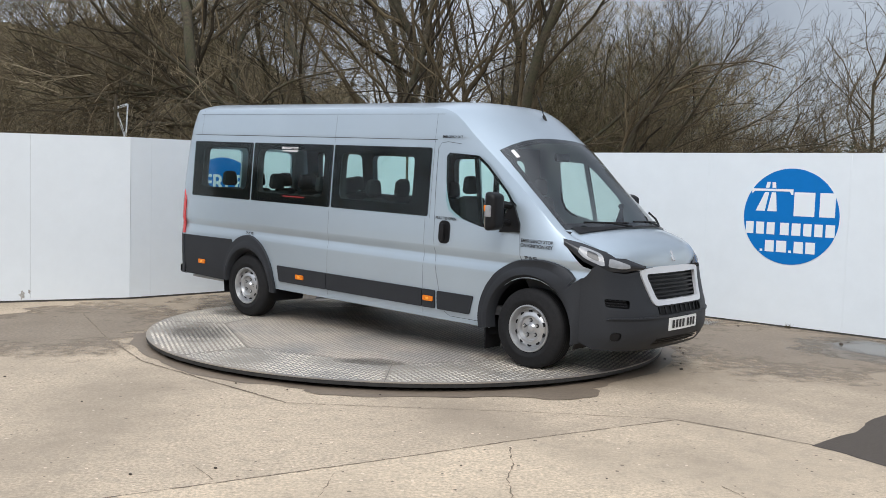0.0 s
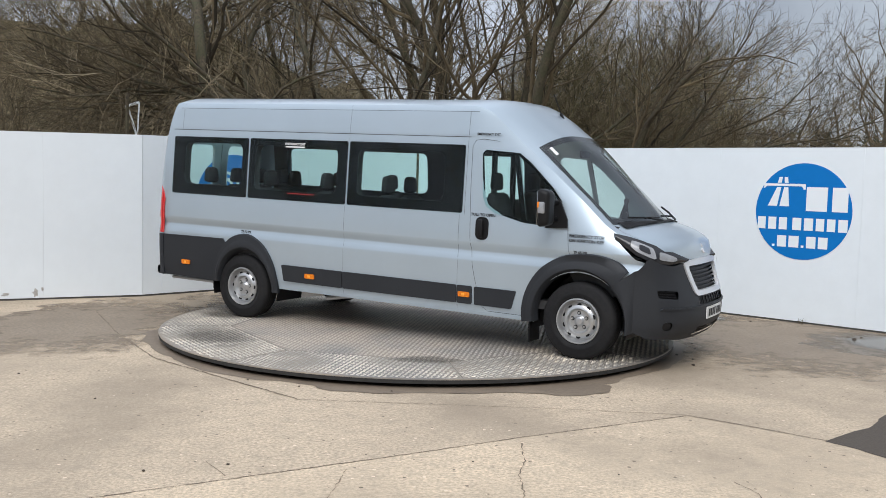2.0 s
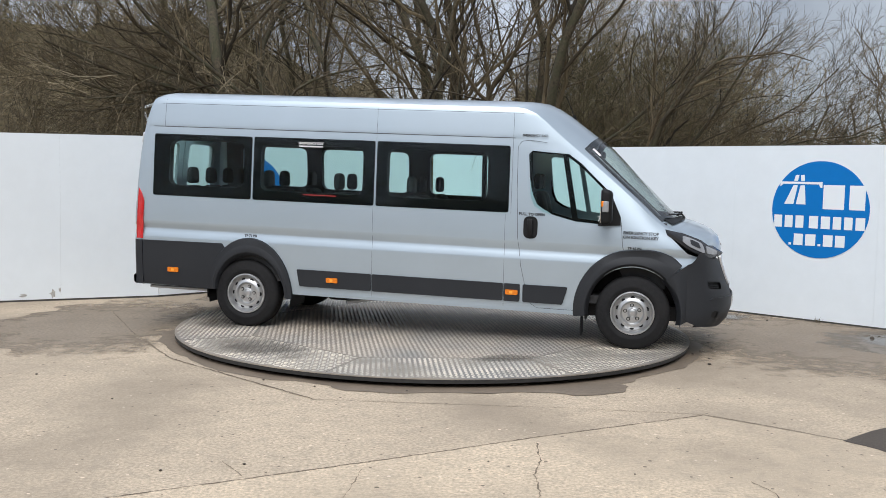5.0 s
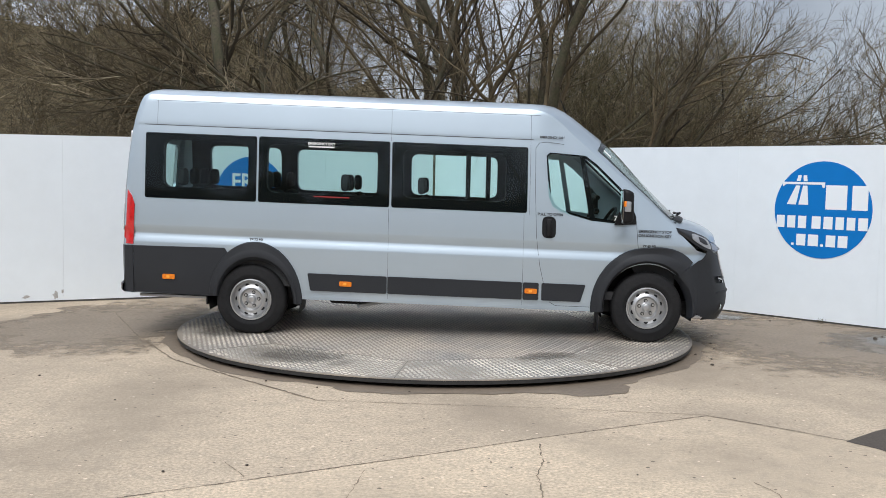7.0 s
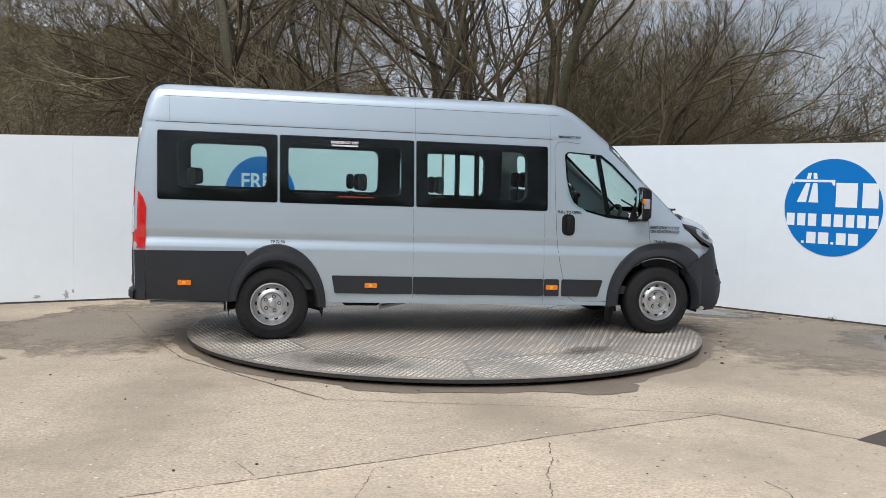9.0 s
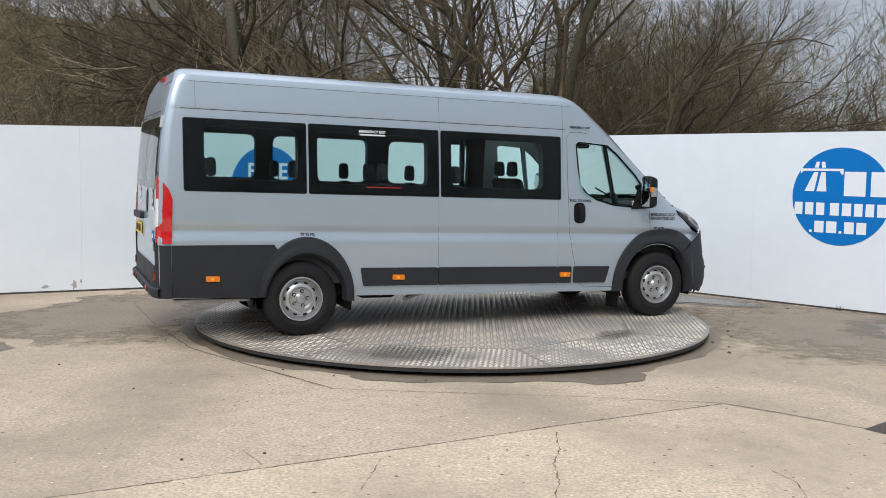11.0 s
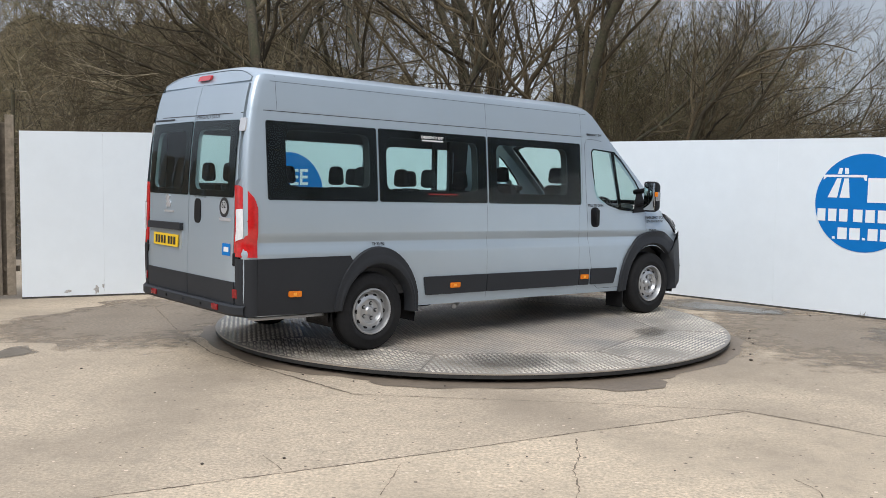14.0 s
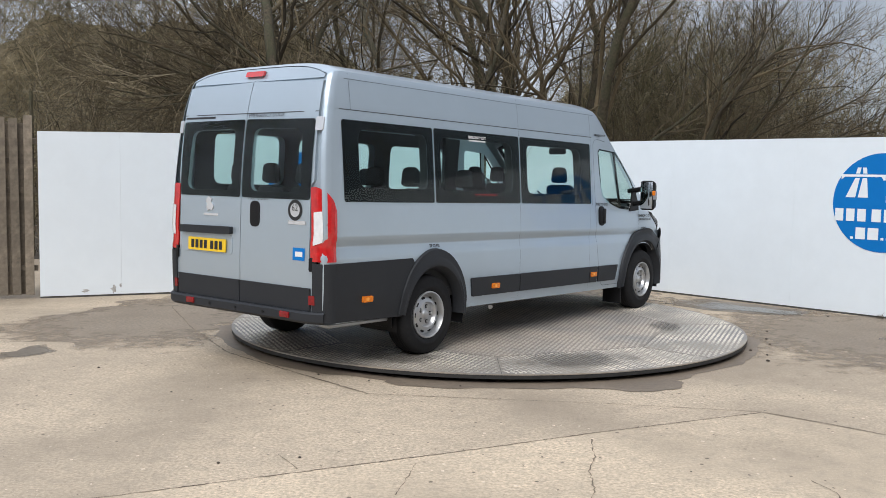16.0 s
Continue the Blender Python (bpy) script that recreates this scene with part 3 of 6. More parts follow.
def tree_all():
    tree(-3.15, 9.0, 8.5, 0.17, (-0.10, 0.0), 11, limbs=[(-1, -0.1, 0.20, 4.6, 2.7, .085), (-1, 0.0, 0.36, 4.8, 2.5, .09), (-1, -0.2, 0.04, 5.0, 2.8, .07), (-0.8, -0.1, 0.75, 4.4, 2.8, .085), (-0.9, -0.2, 0.5, 4.8, 2.6, .08), (-1, -0.1, 0.28, 4.2, 3.1, .06), (0.7, -0.2, 0.8, 3.2, 2.6, .06)], kids=(12, 7, 6, 4))
    tree(-2.45, 9.6, 8.0, 0.12, (0.03, 0.05), 12)
    tree(-1.75, 9.2, 8.0, 0.11, (0.06, 0.0), 13, bark=BARK_PALE)
    tree(-1.0, 8.8, 8.0, 0.10, (0.22, 0.0), 14, bark=BARK_PALE, limbs=[(0.9, 0, 0.8, 3.0, 1.6, .06)])
    tree(0.02, 9.5, 9.0, 0.11, (0.02, 0.03), 15)
    tree(0.42, 9.8, 9.0, 0.12, (0.05, 0.0), 16)
    tree(1.50, 9.6, 9.0, 0.13, (0.03, 0.0), 17, bark=BARK_PALE)
    tree(1.78, 10.0, 8.5, 0.10, (0.0, 0.0), 18)
    tree(2.20, 8.6, 8.5, 0.13, (0.09, 0.0), 19, limbs=[(0.8, 0.1, 0.9, 4.0, 1.5, .08)])
    tree(3.0, 8.6, 5.0, 0.10, (0.55, 0.0), 20, limbs=[(1, -0.2, 0.50, 4.3, 1.5, .075), (1, -0.1, 0.36, 4.7, 1.7, .07), (1, 0.0, 0.68, 4.2, 1.4, .07), (1, -0.2, 0.10, 3.9, 2.1, .05), (0.8, 0.0, 0.95, 4.4, 1.3, .06), (1, 0.1, 0.55, 5.4, 1.9, .05), (1, -0.1, 0.25, 5.0, 1.9, .055), (1, 0.1, 0.42, 4.3, 2.2, .05)], label="wide-spreading bare tree with arching limbs")
    for k, (x, y, h, r) in enumerate([(-6.5, 13, 8, .10), (-5.0, 14, 8, .1), (-8.5, 15, 8, .12), (-1.2, 14, 9, .10), (0.9, 15, 10, .12), (2.9, 16, 9, .11), (-3.6, 16, 9, .1), (4.6, 15, 6.5, .09), (6.2, 17, 5.5, .09), (-10.5, 17, 8.5, .1), (8.3, 20, 5.0, .08)]):
        tree(x, y, h, r, (random.Random(k).uniform(-.1, .1), 0), 40 + k, kids=(10, 6, 4, 3))
    tree(15.6, 20, 7.0, 0.09, (0.05, 0), 61, kids=(16, 8, 5, 4), rise=0.5, label="bare tree with fine upright twigs")
    for k, (x, y, h) in enumerate([(11.6, 19, 4.4), (12.3, 20, 4.9), (13.1, 19.5, 4.6), (11.0, 21, 4.2), (13.8, 21, 4.8)]):
        tree(x, y, h, 0.07, (0.1 * (k - 2), 0), 70 + k, kids=(6, 4, 3, 2), rise=0.6, label="small bare tree with upright dark branches")


def sprigs(seed, n, length, r):
    """Templates of a branched sprig: vertices and quads as arrays."""
    out = []
    for k in range(n):
        rng = random.Random(seed * 100 + k)
        w = Wood()
        p, d = Vector((0, 0, 0)), Vector((rng.gauss(0, .25), rng.gauss(0, .25), 1)).normalized()
        pts = [p.copy()]
        for _ in range(4):
            d = (d + Vector((rng.gauss(0, .22), rng.gauss(0, .22), rng.gauss(0, .12)))).normalized()
            p = p + d * (length / 4)
            pts.append(p.copy())
        w.stem(pts, r, r * 0.35, 3)
        for _ in range(9):
            f = rng.uniform(0.1, 3.9)
            q = pts[int(f)].lerp(pts[int(f) + 1], f % 1)
            e = (pts[int(f) + 1] - pts[int(f)]).normalized()
            e = (e + Vector((rng.gauss(0, .7), rng.gauss(0, .7), rng.gauss(0.1, .4)))).normalized()
            ln = length * rng.uniform(0.2, 0.5)
            m = q + e * ln * 0.5
            e2 = (e + Vector((rng.gauss(0, .3), rng.gauss(0, .3), rng.gauss(0, .3)))).normalized()
            t = m + e2 * ln * 0.5
            w.stem([q, m, t], r * 0.5, r * 0.2, 3)
            for _ in range(3):
                g = q.lerp(t, rng.uniform(0.2, 1))
                h = (e2 + Vector((rng.gauss(0, .7), rng.gauss(0, .7), rng.gauss(0, .5)))).normalized()
                w.stem([g, g + h * ln * rng.uniform(0.2, 0.5)], r * 0.3, r * 0.15, 3)
        out.append((np.array([tuple(v) for v in w.v]), np.array(w.f)))
    return out


def brush(name, seed, n, place, label, mat, length, r, tilt=0.5):
    """Countless branched sprigs joined into one object."""
    rng = random.Random(seed)
    kit = sprigs(seed, 12, length, r)
    vs, fs, base = [], [], 0
    for _ in range(n):
        v, f = kit[rng.randrange(12)]
        m = pose(0, 0, 0, math.degrees(rng.gauss(0, tilt)), math.degrees(rng.gauss(0, tilt)), rng.uniform(0, 360)).to_3x3() * rng.uniform(0.6, 1.3)
        vs.append(v @ np.array(m).T + np.array(place(rng)))
        fs.append(f + base)
        base += len(v)
    v, f = np.concatenate(vs), np.concatenate(fs)
    me = bpy.data.meshes.new(name)
    me.vertices.add(len(v))
    me.vertices.foreach_set("co", v.astype(np.float32).ravel())
    me.loops.add(f.size)
    me.loops.foreach_set("vertex_index", f.astype(np.int32).ravel())
    me.polygons.add(len(f))
    me.polygons.foreach_set("loop_start", np.arange(0, f.size, 4, dtype=np.int32))
    me.update(calc_edges=True)
    me.materials.append(mat)
    return tagged(new(name, me), label, "brushwood", kind="stuff")


def brush_all():
    def zone(x0, x1, y0, y1, top, low=-0.4):
        return lambda r: (r.uniform(x0, x1), r.uniform(y0, y1), max(0.0, r.uniform(low, top)))
    wood, near = "dense leafless brown wood in the distance", "tangled olive brushwood behind the hoarding"
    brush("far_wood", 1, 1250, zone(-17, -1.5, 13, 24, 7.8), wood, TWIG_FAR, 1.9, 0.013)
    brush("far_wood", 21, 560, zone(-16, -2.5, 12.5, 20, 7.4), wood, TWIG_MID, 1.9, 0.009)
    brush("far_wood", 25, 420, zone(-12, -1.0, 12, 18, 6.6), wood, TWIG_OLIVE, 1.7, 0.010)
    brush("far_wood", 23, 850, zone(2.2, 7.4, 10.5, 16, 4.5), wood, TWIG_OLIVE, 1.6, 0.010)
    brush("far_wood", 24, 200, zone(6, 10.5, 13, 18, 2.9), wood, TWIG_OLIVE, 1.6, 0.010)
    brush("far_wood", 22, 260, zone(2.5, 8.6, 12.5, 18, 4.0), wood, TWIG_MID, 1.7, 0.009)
    brush("far_wood", 26, 330, zone(2.7, 6.6, 11.5, 16, 6.6, 1.0), "fine pale upright twigs of the wood", TWIG_LIT, 1.7, 0.007, 0.35)
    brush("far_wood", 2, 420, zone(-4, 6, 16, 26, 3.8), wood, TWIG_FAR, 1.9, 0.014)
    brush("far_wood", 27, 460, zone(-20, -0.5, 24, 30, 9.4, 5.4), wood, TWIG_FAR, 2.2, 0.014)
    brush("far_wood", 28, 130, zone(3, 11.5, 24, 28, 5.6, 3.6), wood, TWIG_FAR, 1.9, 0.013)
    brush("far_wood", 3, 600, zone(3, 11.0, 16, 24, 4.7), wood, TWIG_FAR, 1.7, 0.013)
    brush("thicket", 4, 420, zone(-14, -2.5, 6.5, 12, 2.6), near, TWIG, 1.3, 0.010)
    brush("thicket", 5, 420, zone(1.5, 9, 8, 13, 2.2), near, TWIG, 1.3, 0.010)
    brush("thicket", 14, 160, zone(-14, -2.0, 6.5, 12, 3.4), "tangled brushwood behind the hoarding, highlights painted as pale twigs", TWIG_LIT, 1.4, 0.008, 0.8)
    brush("thicket", 15, 90, zone(-3, 8, 8, 13, 2.6), "tangled brushwood behind the hoarding, highlights painted as pale twigs", TWIG_LIT, 1.4, 0.008, 0.8)
    brush("hedge", 6, 420, zone(6, 26, 21, 26, 3.0), "dark evergreen hedge in the distance", EVERGREEN, 1.0, 0.07)
    # unseen woods added behind the camera, to close the yard and darken reflections
    far = "unseen leafless wood added to darken the window reflections"
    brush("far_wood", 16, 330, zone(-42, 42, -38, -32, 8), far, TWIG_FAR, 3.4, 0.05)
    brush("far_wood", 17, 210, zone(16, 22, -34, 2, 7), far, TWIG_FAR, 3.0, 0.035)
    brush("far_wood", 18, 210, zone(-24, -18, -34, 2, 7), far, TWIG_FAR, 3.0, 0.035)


def bank(near=19, away=1, label="brown wooded rise behind the yard", level=None):
    """A wooded rise along the yard, its foot at y = near."""
    vs, fs, nx, ny = [], [], 90, 14
    for j in range(ny + 1):
        for i in range(nx + 1):
            x = -40 + 80 * i / nx
            y = near + away * 16 * j / ny
            top = level or lerp_height(x)
            f = min(1.0, j / 7)
            z = top * math.sin(f * math.pi / 2) * (0.9 + 0.35 * noise.noise(Vector((x * 0.45, y * 0.45, 3)))) + 0.5 * noise.noise(Vector((x * 1.7, y * 1.7, 8))) * f
            vs.append((x, y, max(-0.02, z) if j else -0.05))
    for j in range(ny):
        for i in range(nx):
            k = j * (nx + 1) + i
            fs.append((k, k + 1, k + nx + 2, k + nx + 1))
    ob = mesh_ob("wooded_bank", vs, fs, BANK, label=label, smooth=True, kind="structure")
    return ob


def lerp_height(x):
    tab = [(-40, 7.0), (-18, 7.4), (-12, 7.6), (-6, 6.6), (-2, 4.6), (1, 3.5), (4, 5.2), (9, 4.6), (11.5, 3.8), (13.5, 2.4), (17, 1.8), (40, 1.6)]
    for (a, va), (b, vb) in zip(tab, tab[1:]):
        if x <= b:
            return va + (vb - va) * (x - a) / (b - a)
    return tab[-1][1]


BANK = material("brushwood_bank", (0.165, 0.132, 0.076), 1.0, grain=0.7, scale=5.0, stain=0.7, stain_scale=0.6, tone=(0.085, 0.07, 0.04), bump=0.3)
bank()
# unseen rise, added behind the camera as a dark backdrop for the glass
bank(-33, -1, "unseen brown rise added to darken the window reflections", 6.5)
tree_all()
brush_all()


def stick(name, pts, r, mat, parent, sides=5):
    w = Wood()
    w.stem([Vector(p) for p in pts], r, r, sides)
    return mesh_ob(name, w.v, w.f, mat, parent)


# wire fence, bent pale pole and a far shed behind the hoarding
wires = tagged(new("wire_fence"), "sagging wire strands behind the hoarding", "fence")
for k in range(6):
    z = 2.36 + 0.14 * k
    stick("wire", [(-13 + i * 1.1, 7.0 + 0.05 * k, z + 0.05 * math.sin(i * 2.1 + k)) for i in range(10)], 0.003, BARK_PALE, wires, 3)
for x in (-12.0, -8.6, -5.4):
    stick("post", [(x, 7.2, -0.05), (x + 0.02, 7.2, 3.1)], 0.035, BARK, wires, 6)
pole = tagged(new("bent_pole"), "bent pale metal pole behind the hoarding", "pole")
stick("upright", [(-5.45, 8, 0), (-5.46, 8, 2.4), (-5.60, 8, 2.84), (-5.66, 8, 2.90)], 0.022, WHITE_VINYL, pole)
stick("arm", [(-5.66, 8, 2.90), (-5.40, 8, 2.99)], 0.024, WHITE_VINYL, pole)
stick("brace", [(-5.40, 8, 2.98), (-5.43, 8, 2.4)], 0.016, WHITE_VINYL, pole)
shed = tagged(new("shed"), "far pale low shed with a white roof", "shed")
part("wall", box_bm((22, 42, 0), (46, 52, 3.4), 0.02), WALL_WHITE, shed)
part("roof", box_bm((21.6, 41.6, 3.42), (46.4, 52.4, 3.75), 0.05), GALV, shed)

def weed(x, y, seed):
    rng = random.Random(seed)
    w = Wood()
    for _ in range(14):
        d = Vector((rng.gauss(0, .5), rng.gauss(0, .5), 1)).normalized()
        p = Vector((rng.uniform(-.06, .06), rng.uniform(-.06, .06), 0))
        q = p + d * rng.uniform(.02, .045)
        w.stem([p, q, q + (d + Vector((rng.gauss(0, .6), rng.gauss(0, .6), -.2))).normalized() * .05], .003, .001, 3)
    ob = mesh_ob("weed", w.v, w.f, TWIG)
    ob.location = (x, y, 0.0)
    tagged(ob, "small dry weed tuft at the wall foot", "weed", "weeds at the wall")


for k, (x, y) in enumerate([(4.80, 1.36)]):
    weed(x, y, k)

# ---- turntable ----
DISC_R, DISC_H = 2.734, 0.082
turntable = tagged(new("turntable"), "round steel tread-plate vehicle turntable", "turntable")
turntable.location = (0, 0, 0)
bm = bmesh.new()
bmesh.ops.create_cone(bm, cap_ends=True, segments=160, radius1=DISC_R, radius2=DISC_R, depth=0.010, matrix=Matrix.Translation((0, 0, DISC_H - 0.005)))
part("deck", bm, STEEL, turntable, "worn steel tread plate")
bm = bmesh.new()
for r0, r1, z0, z1 in ((0, DISC_R - 0.002, DISC_H - 0.042, DISC_H - 0.011), (0, DISC_R - 0.28, 0.004, DISC_H - 0.043)):
    bmesh.ops.create_cone(bm, cap_ends=True, segments=160, radius1=r1, radius2=r1, depth=z1 - z0, matrix=Matrix.Translation((0, 0, (z0 + z1) / 2)))
part("rim", bm, RIM_DARK, turntable, "dark rubber-edged rim")


INNER = 1.86          # half-width of the eight-sided middle plate; round it lie eight edge plates
FIRST = radians(-51)


def studs():
    """Raised lozenges of the tread plates; each plate has its own run, the edge plates a glint colour."""
    step = 0.046
    nn = int(DISC_R / step) + 2
    for plate in range(9):
        vs, fs = [], []
        a0 = FIRST + (plate - 1) * math.pi / 4
        mid = a0 + math.pi / 8
        run = 0.35 if plate == 0 else mid + math.pi / 2
        cr, sr = math.cos(run), math.sin(run)
        for i in range(-nn, nn + 1):
            for j in range(-nn, nn + 1):
                u0, w0 = i * step, j * step
                x, y = cr * u0 - sr * w0, sr * u0 + cr * w0
                r = math.hypot(x, y)
                f = (math.atan2(y, x) - FIRST) % (math.pi / 4)
                reach = r * math.cos(f - math.pi / 8)
                if plate == 0:
                    if reach > INNER - 0.025:
                        continue
                else:
                    g = (math.atan2(y, x) - a0) % (2 * math.pi)
                    if reach < INNER + 0.025 or r > DISC_R - 0.03 or g > math.pi / 4 or min(g, math.pi / 4 - g) * r < 0.022:
                        continue
                turn = run + (0.785 if (i + j) % 2 else -0.785)
                c, q = math.cos(turn), math.sin(turn)
                k = len(vs)
                for u, w, z in ((-0.023, 0, 0), (0, -0.0125, 0), (0.023, 0, 0), (0, 0.0125, 0), (-0.010, 0, 0.005), (0.010, 0, 0.005)):
                    vs.append((x + c * u - q * w, y + q * u + c * w, DISC_H + z))
                fs += [(k, k + 1, k + 5, k + 4), (k + 1, k + 2, k + 5), (k + 2, k + 3, k + 4, k + 5), (k + 3, k, k + 4)]
        worn = plate == 0
        mesh_ob("tread", vs, fs, STUD if worn else STUD_GLINT, turntable, "dull worn lozenge tread" if worn else "lozenge tread with glints put into its colour", kind="stuff")


studs()
for k in range(8):
    q = FIRST + k * math.pi / 4
    seam = part("plate_seam", box_bm((INNER / math.cos(math.pi / 8), -0.002, DISC_H - 0.004), (DISC_R - 0.01, 0.002, DISC_H + 0.0008)), SEAM_STEEL, turntable)
    seam.matrix_basis = Matrix.Rotation(q, 4, "Z")
    half = INNER * math.tan(math.pi / 8)
    seam = part("plate_seam", box_bm((INNER - 0.002, -half, DISC_H - 0.004), (INNER + 0.002, half, DISC_H + 0.0008)), SEAM_STEEL, turntable)
    seam.matrix_basis = Matrix.Rotation(q + math.pi / 8, 4, "Z")


# oily stains on the deck
for turn, r, wide, deep in ((-123, 2.22, 0.62, 0.36), (-57, 1.95, 0.34, 0.20), (-164, 2.25, 0.5, 0.3)):
    stain = mesh_ob("oil_stain", [(r + deep * math.cos(radians(q)), wide * math.sin(radians(q)), DISC_H + 0.006) for q in range(0, 360, 15)], [tuple(range(24))], OIL, turntable, "dark oily stain on the tread")
    stain.matrix_basis = Matrix.Rotation(radians(turn), 4, "Z")


# ---- minibus ----
# Built with x forward from the front axle, y to its left, z up from the deck; the body rakes nose-down.
PIVOT = Vector((-2.156, -0.255, 0))
RAKE = 0.021
SILVER = material("silver_paint", (0.405, 0.478, 0.54), 0.34, metal=0.5, coat=0.6, grain=0.02, scale=2.0, stain=0.06, stain_scale=1.5, tone=(0.44, 0.455, 0.475))
CLADDING = material("grey_plastic", (0.020, 0.022, 0.026), 0.55, spec=0.3, grain=0.12, scale=90, bump=0.0006, stain=0.2, stain_scale=1.5, tone=(0.034, 0.036, 0.04))
BLACK = material("black_plastic", (0.007, 0.007, 0.008), 0.5, spec=0.25, grain=0.1, scale=60)
FRIT = material("black_enamel", (0.004, 0.004, 0.005), 0.3)
FRIT.node_tree.nodes["Principled BSDF"].inputs["Specular IOR Level"].default_value = 0.05
SEAM = material("seam_shadow", (0.055, 0.056, 0.06), 0.8)
RUBBER = material("tyre_rubber", (0.011, 0.011, 0.012), 0.75, spec=0.25, grain=0.25, scale=40, bump=0.001, stain=0.3, stain_scale=5, tone=(0.022, 0.021, 0.02))
WHEEL_STEEL = material("silver_steel_wheel", (0.47, 0.475, 0.48), 0.32, metal=0.75, grain=0.08, scale=12, stain=0.35, stain_scale=6, tone=(0.4, 0.4, 0.4))
CHROME = material("chrome", (0.72, 0.73, 0.75), 0.2, metal=0.6)
SATIN = material("satin_silver", (0.62, 0.63, 0.65), 0.28, metal=0.5)
RED_DARK = material("dark_red_lens", (0.22, 0.008, 0.01), 0.25, grain=0.3, scale=40)
AMBER = material("amber_lens", (0.75, 0.20, 0.012), 0.25, grain=0.2, scale=60)
RED = material("red_lens", (0.50, 0.012, 0.014), 0.15, grain=0.25, scale=25, coat=0.8)
CLEAR_LENS = material("clear_lens", (0.27, 0.28, 0.295), 0.2, coat=0.4, grain=0.2, scale=18)
REVERSE = material("reverse_lens", (0.72, 0.72, 0.73), 0.15, coat=0.8, grain=0.1, scale=30)
LAMP_DARK = material("lamp_bezel", (0.02, 0.021, 0.024), 0.2)
LINING = material("grey_lining", (0.035, 0.037, 0.04), 0.8, grain=0.1, scale=20)
SEAT = material("dark_seat_cloth", (0.016, 0.017, 0.02), 0.95, grain=0.3, scale=50)
FLOOR_MAT = material("vehicle_floor", (0.03, 0.03, 0.032), 0.8, grain=0.2, scale=20)
YELLOW = material("yellow_plate", (0.80, 0.52, 0.02), 0.4)
PLATE_WHITE = material("white_plate", (0.75, 0.75, 0.74), 0.4)
INK = material("black_lettering", (0.012, 0.012, 0.014), 0.5)
GLASS_SIDE = glass("tinted_glass", (0.75, 0.91, 0.885), 0.036)
GLASS_FRONT = glass("windscreen_glass", (0.80, 0.89, 0.86), 0.14)
RED_INK = material("red_lettering", (0.30, 0.015, 0.015), 0.5)
MIRROR_GLASS = material("mirror_glass", (0.7, 0.72, 0.74), 0.03, metal=1.0)

minibus = tagged(new("minibus"), "silver high-roof minibus with dark grey cladding on the turntable", "minibus")
BASE = DISC_H - 0.004
minibus.location = (0, 0, BASE)


def vpart(name, bm, mat, parent=None, label="", smooth=True, rake=True):
    """A part of the minibus, from its building coordinates."""
    for v in bm.verts:
        if rake:
            v.co.z -= RAKE * v.co.x
        v.co -= PIVOT
    bmesh.ops.recalc_face_normals(bm, faces=bm.faces)
    return part(name, bm, mat, parent or minibus, label, smooth)


def lerp_table(tab, x):
    if x <= tab[0][0]:
        return tab[0][1]
    for (a, va), (b, vb) in zip(tab, tab[1:]):
        if x <= b:
            return va + (vb - va) * (x - a) / (b - a)
    return tab[-1][1]


SIDE = [(0.2, 0.97), (0.30, 0.985), (0.42, 1.004), (0.60, 1.012), (0.80, 1.014), (0.828, 1.014), (0.908, 0.992), (0.920, 0.991), (0.992, 1.014), (1.10, 1.011), (1.27, 1.000), (1.60, 0.978), (1.94, 0.952), (2.01, 0.944), (2.03, 0.944), (2.10, 0.936), (2.28, 0.912), (2.32, 0.897), (2.36, 0.87)]
LEVELS = [0.30, 0.36, 0.42, 0.50, 0.60, 0.70, 0.80, 0.818, 0.832, 0.88, 0.910, 0.916, 0.922, 0.930, 0.96, 0.994, 1.005, 1.05, 1.15, 1.27, 1.38, 1.50, 1.60, 1.72, 1.84, 1.94, 2.00, 2.012, 2.024, 2.036, 2.07, 2.12, 2.18, 2.24, 2.28, 2.305, 2.32]
TOP = 2.32


def half_width(x, z):
    w = lerp_table(SIDE, z)
    if x > 0:
        w -= 0.24 * x * x
    if x < -5.16:
        w -= 0.22 * (x + 5.16) ** 2
    return w


REAR = [(0.30, -5.34), (0.75, -5.345), (1.39, -5.325), (1.70, -5.30), (1.95, -5.265), (2.10, -5.235), (2.25, -5.19), (2.36, -5.14), (2.45, -5.06)]


def rear_x(z):
    return lerp_table(REAR, z)


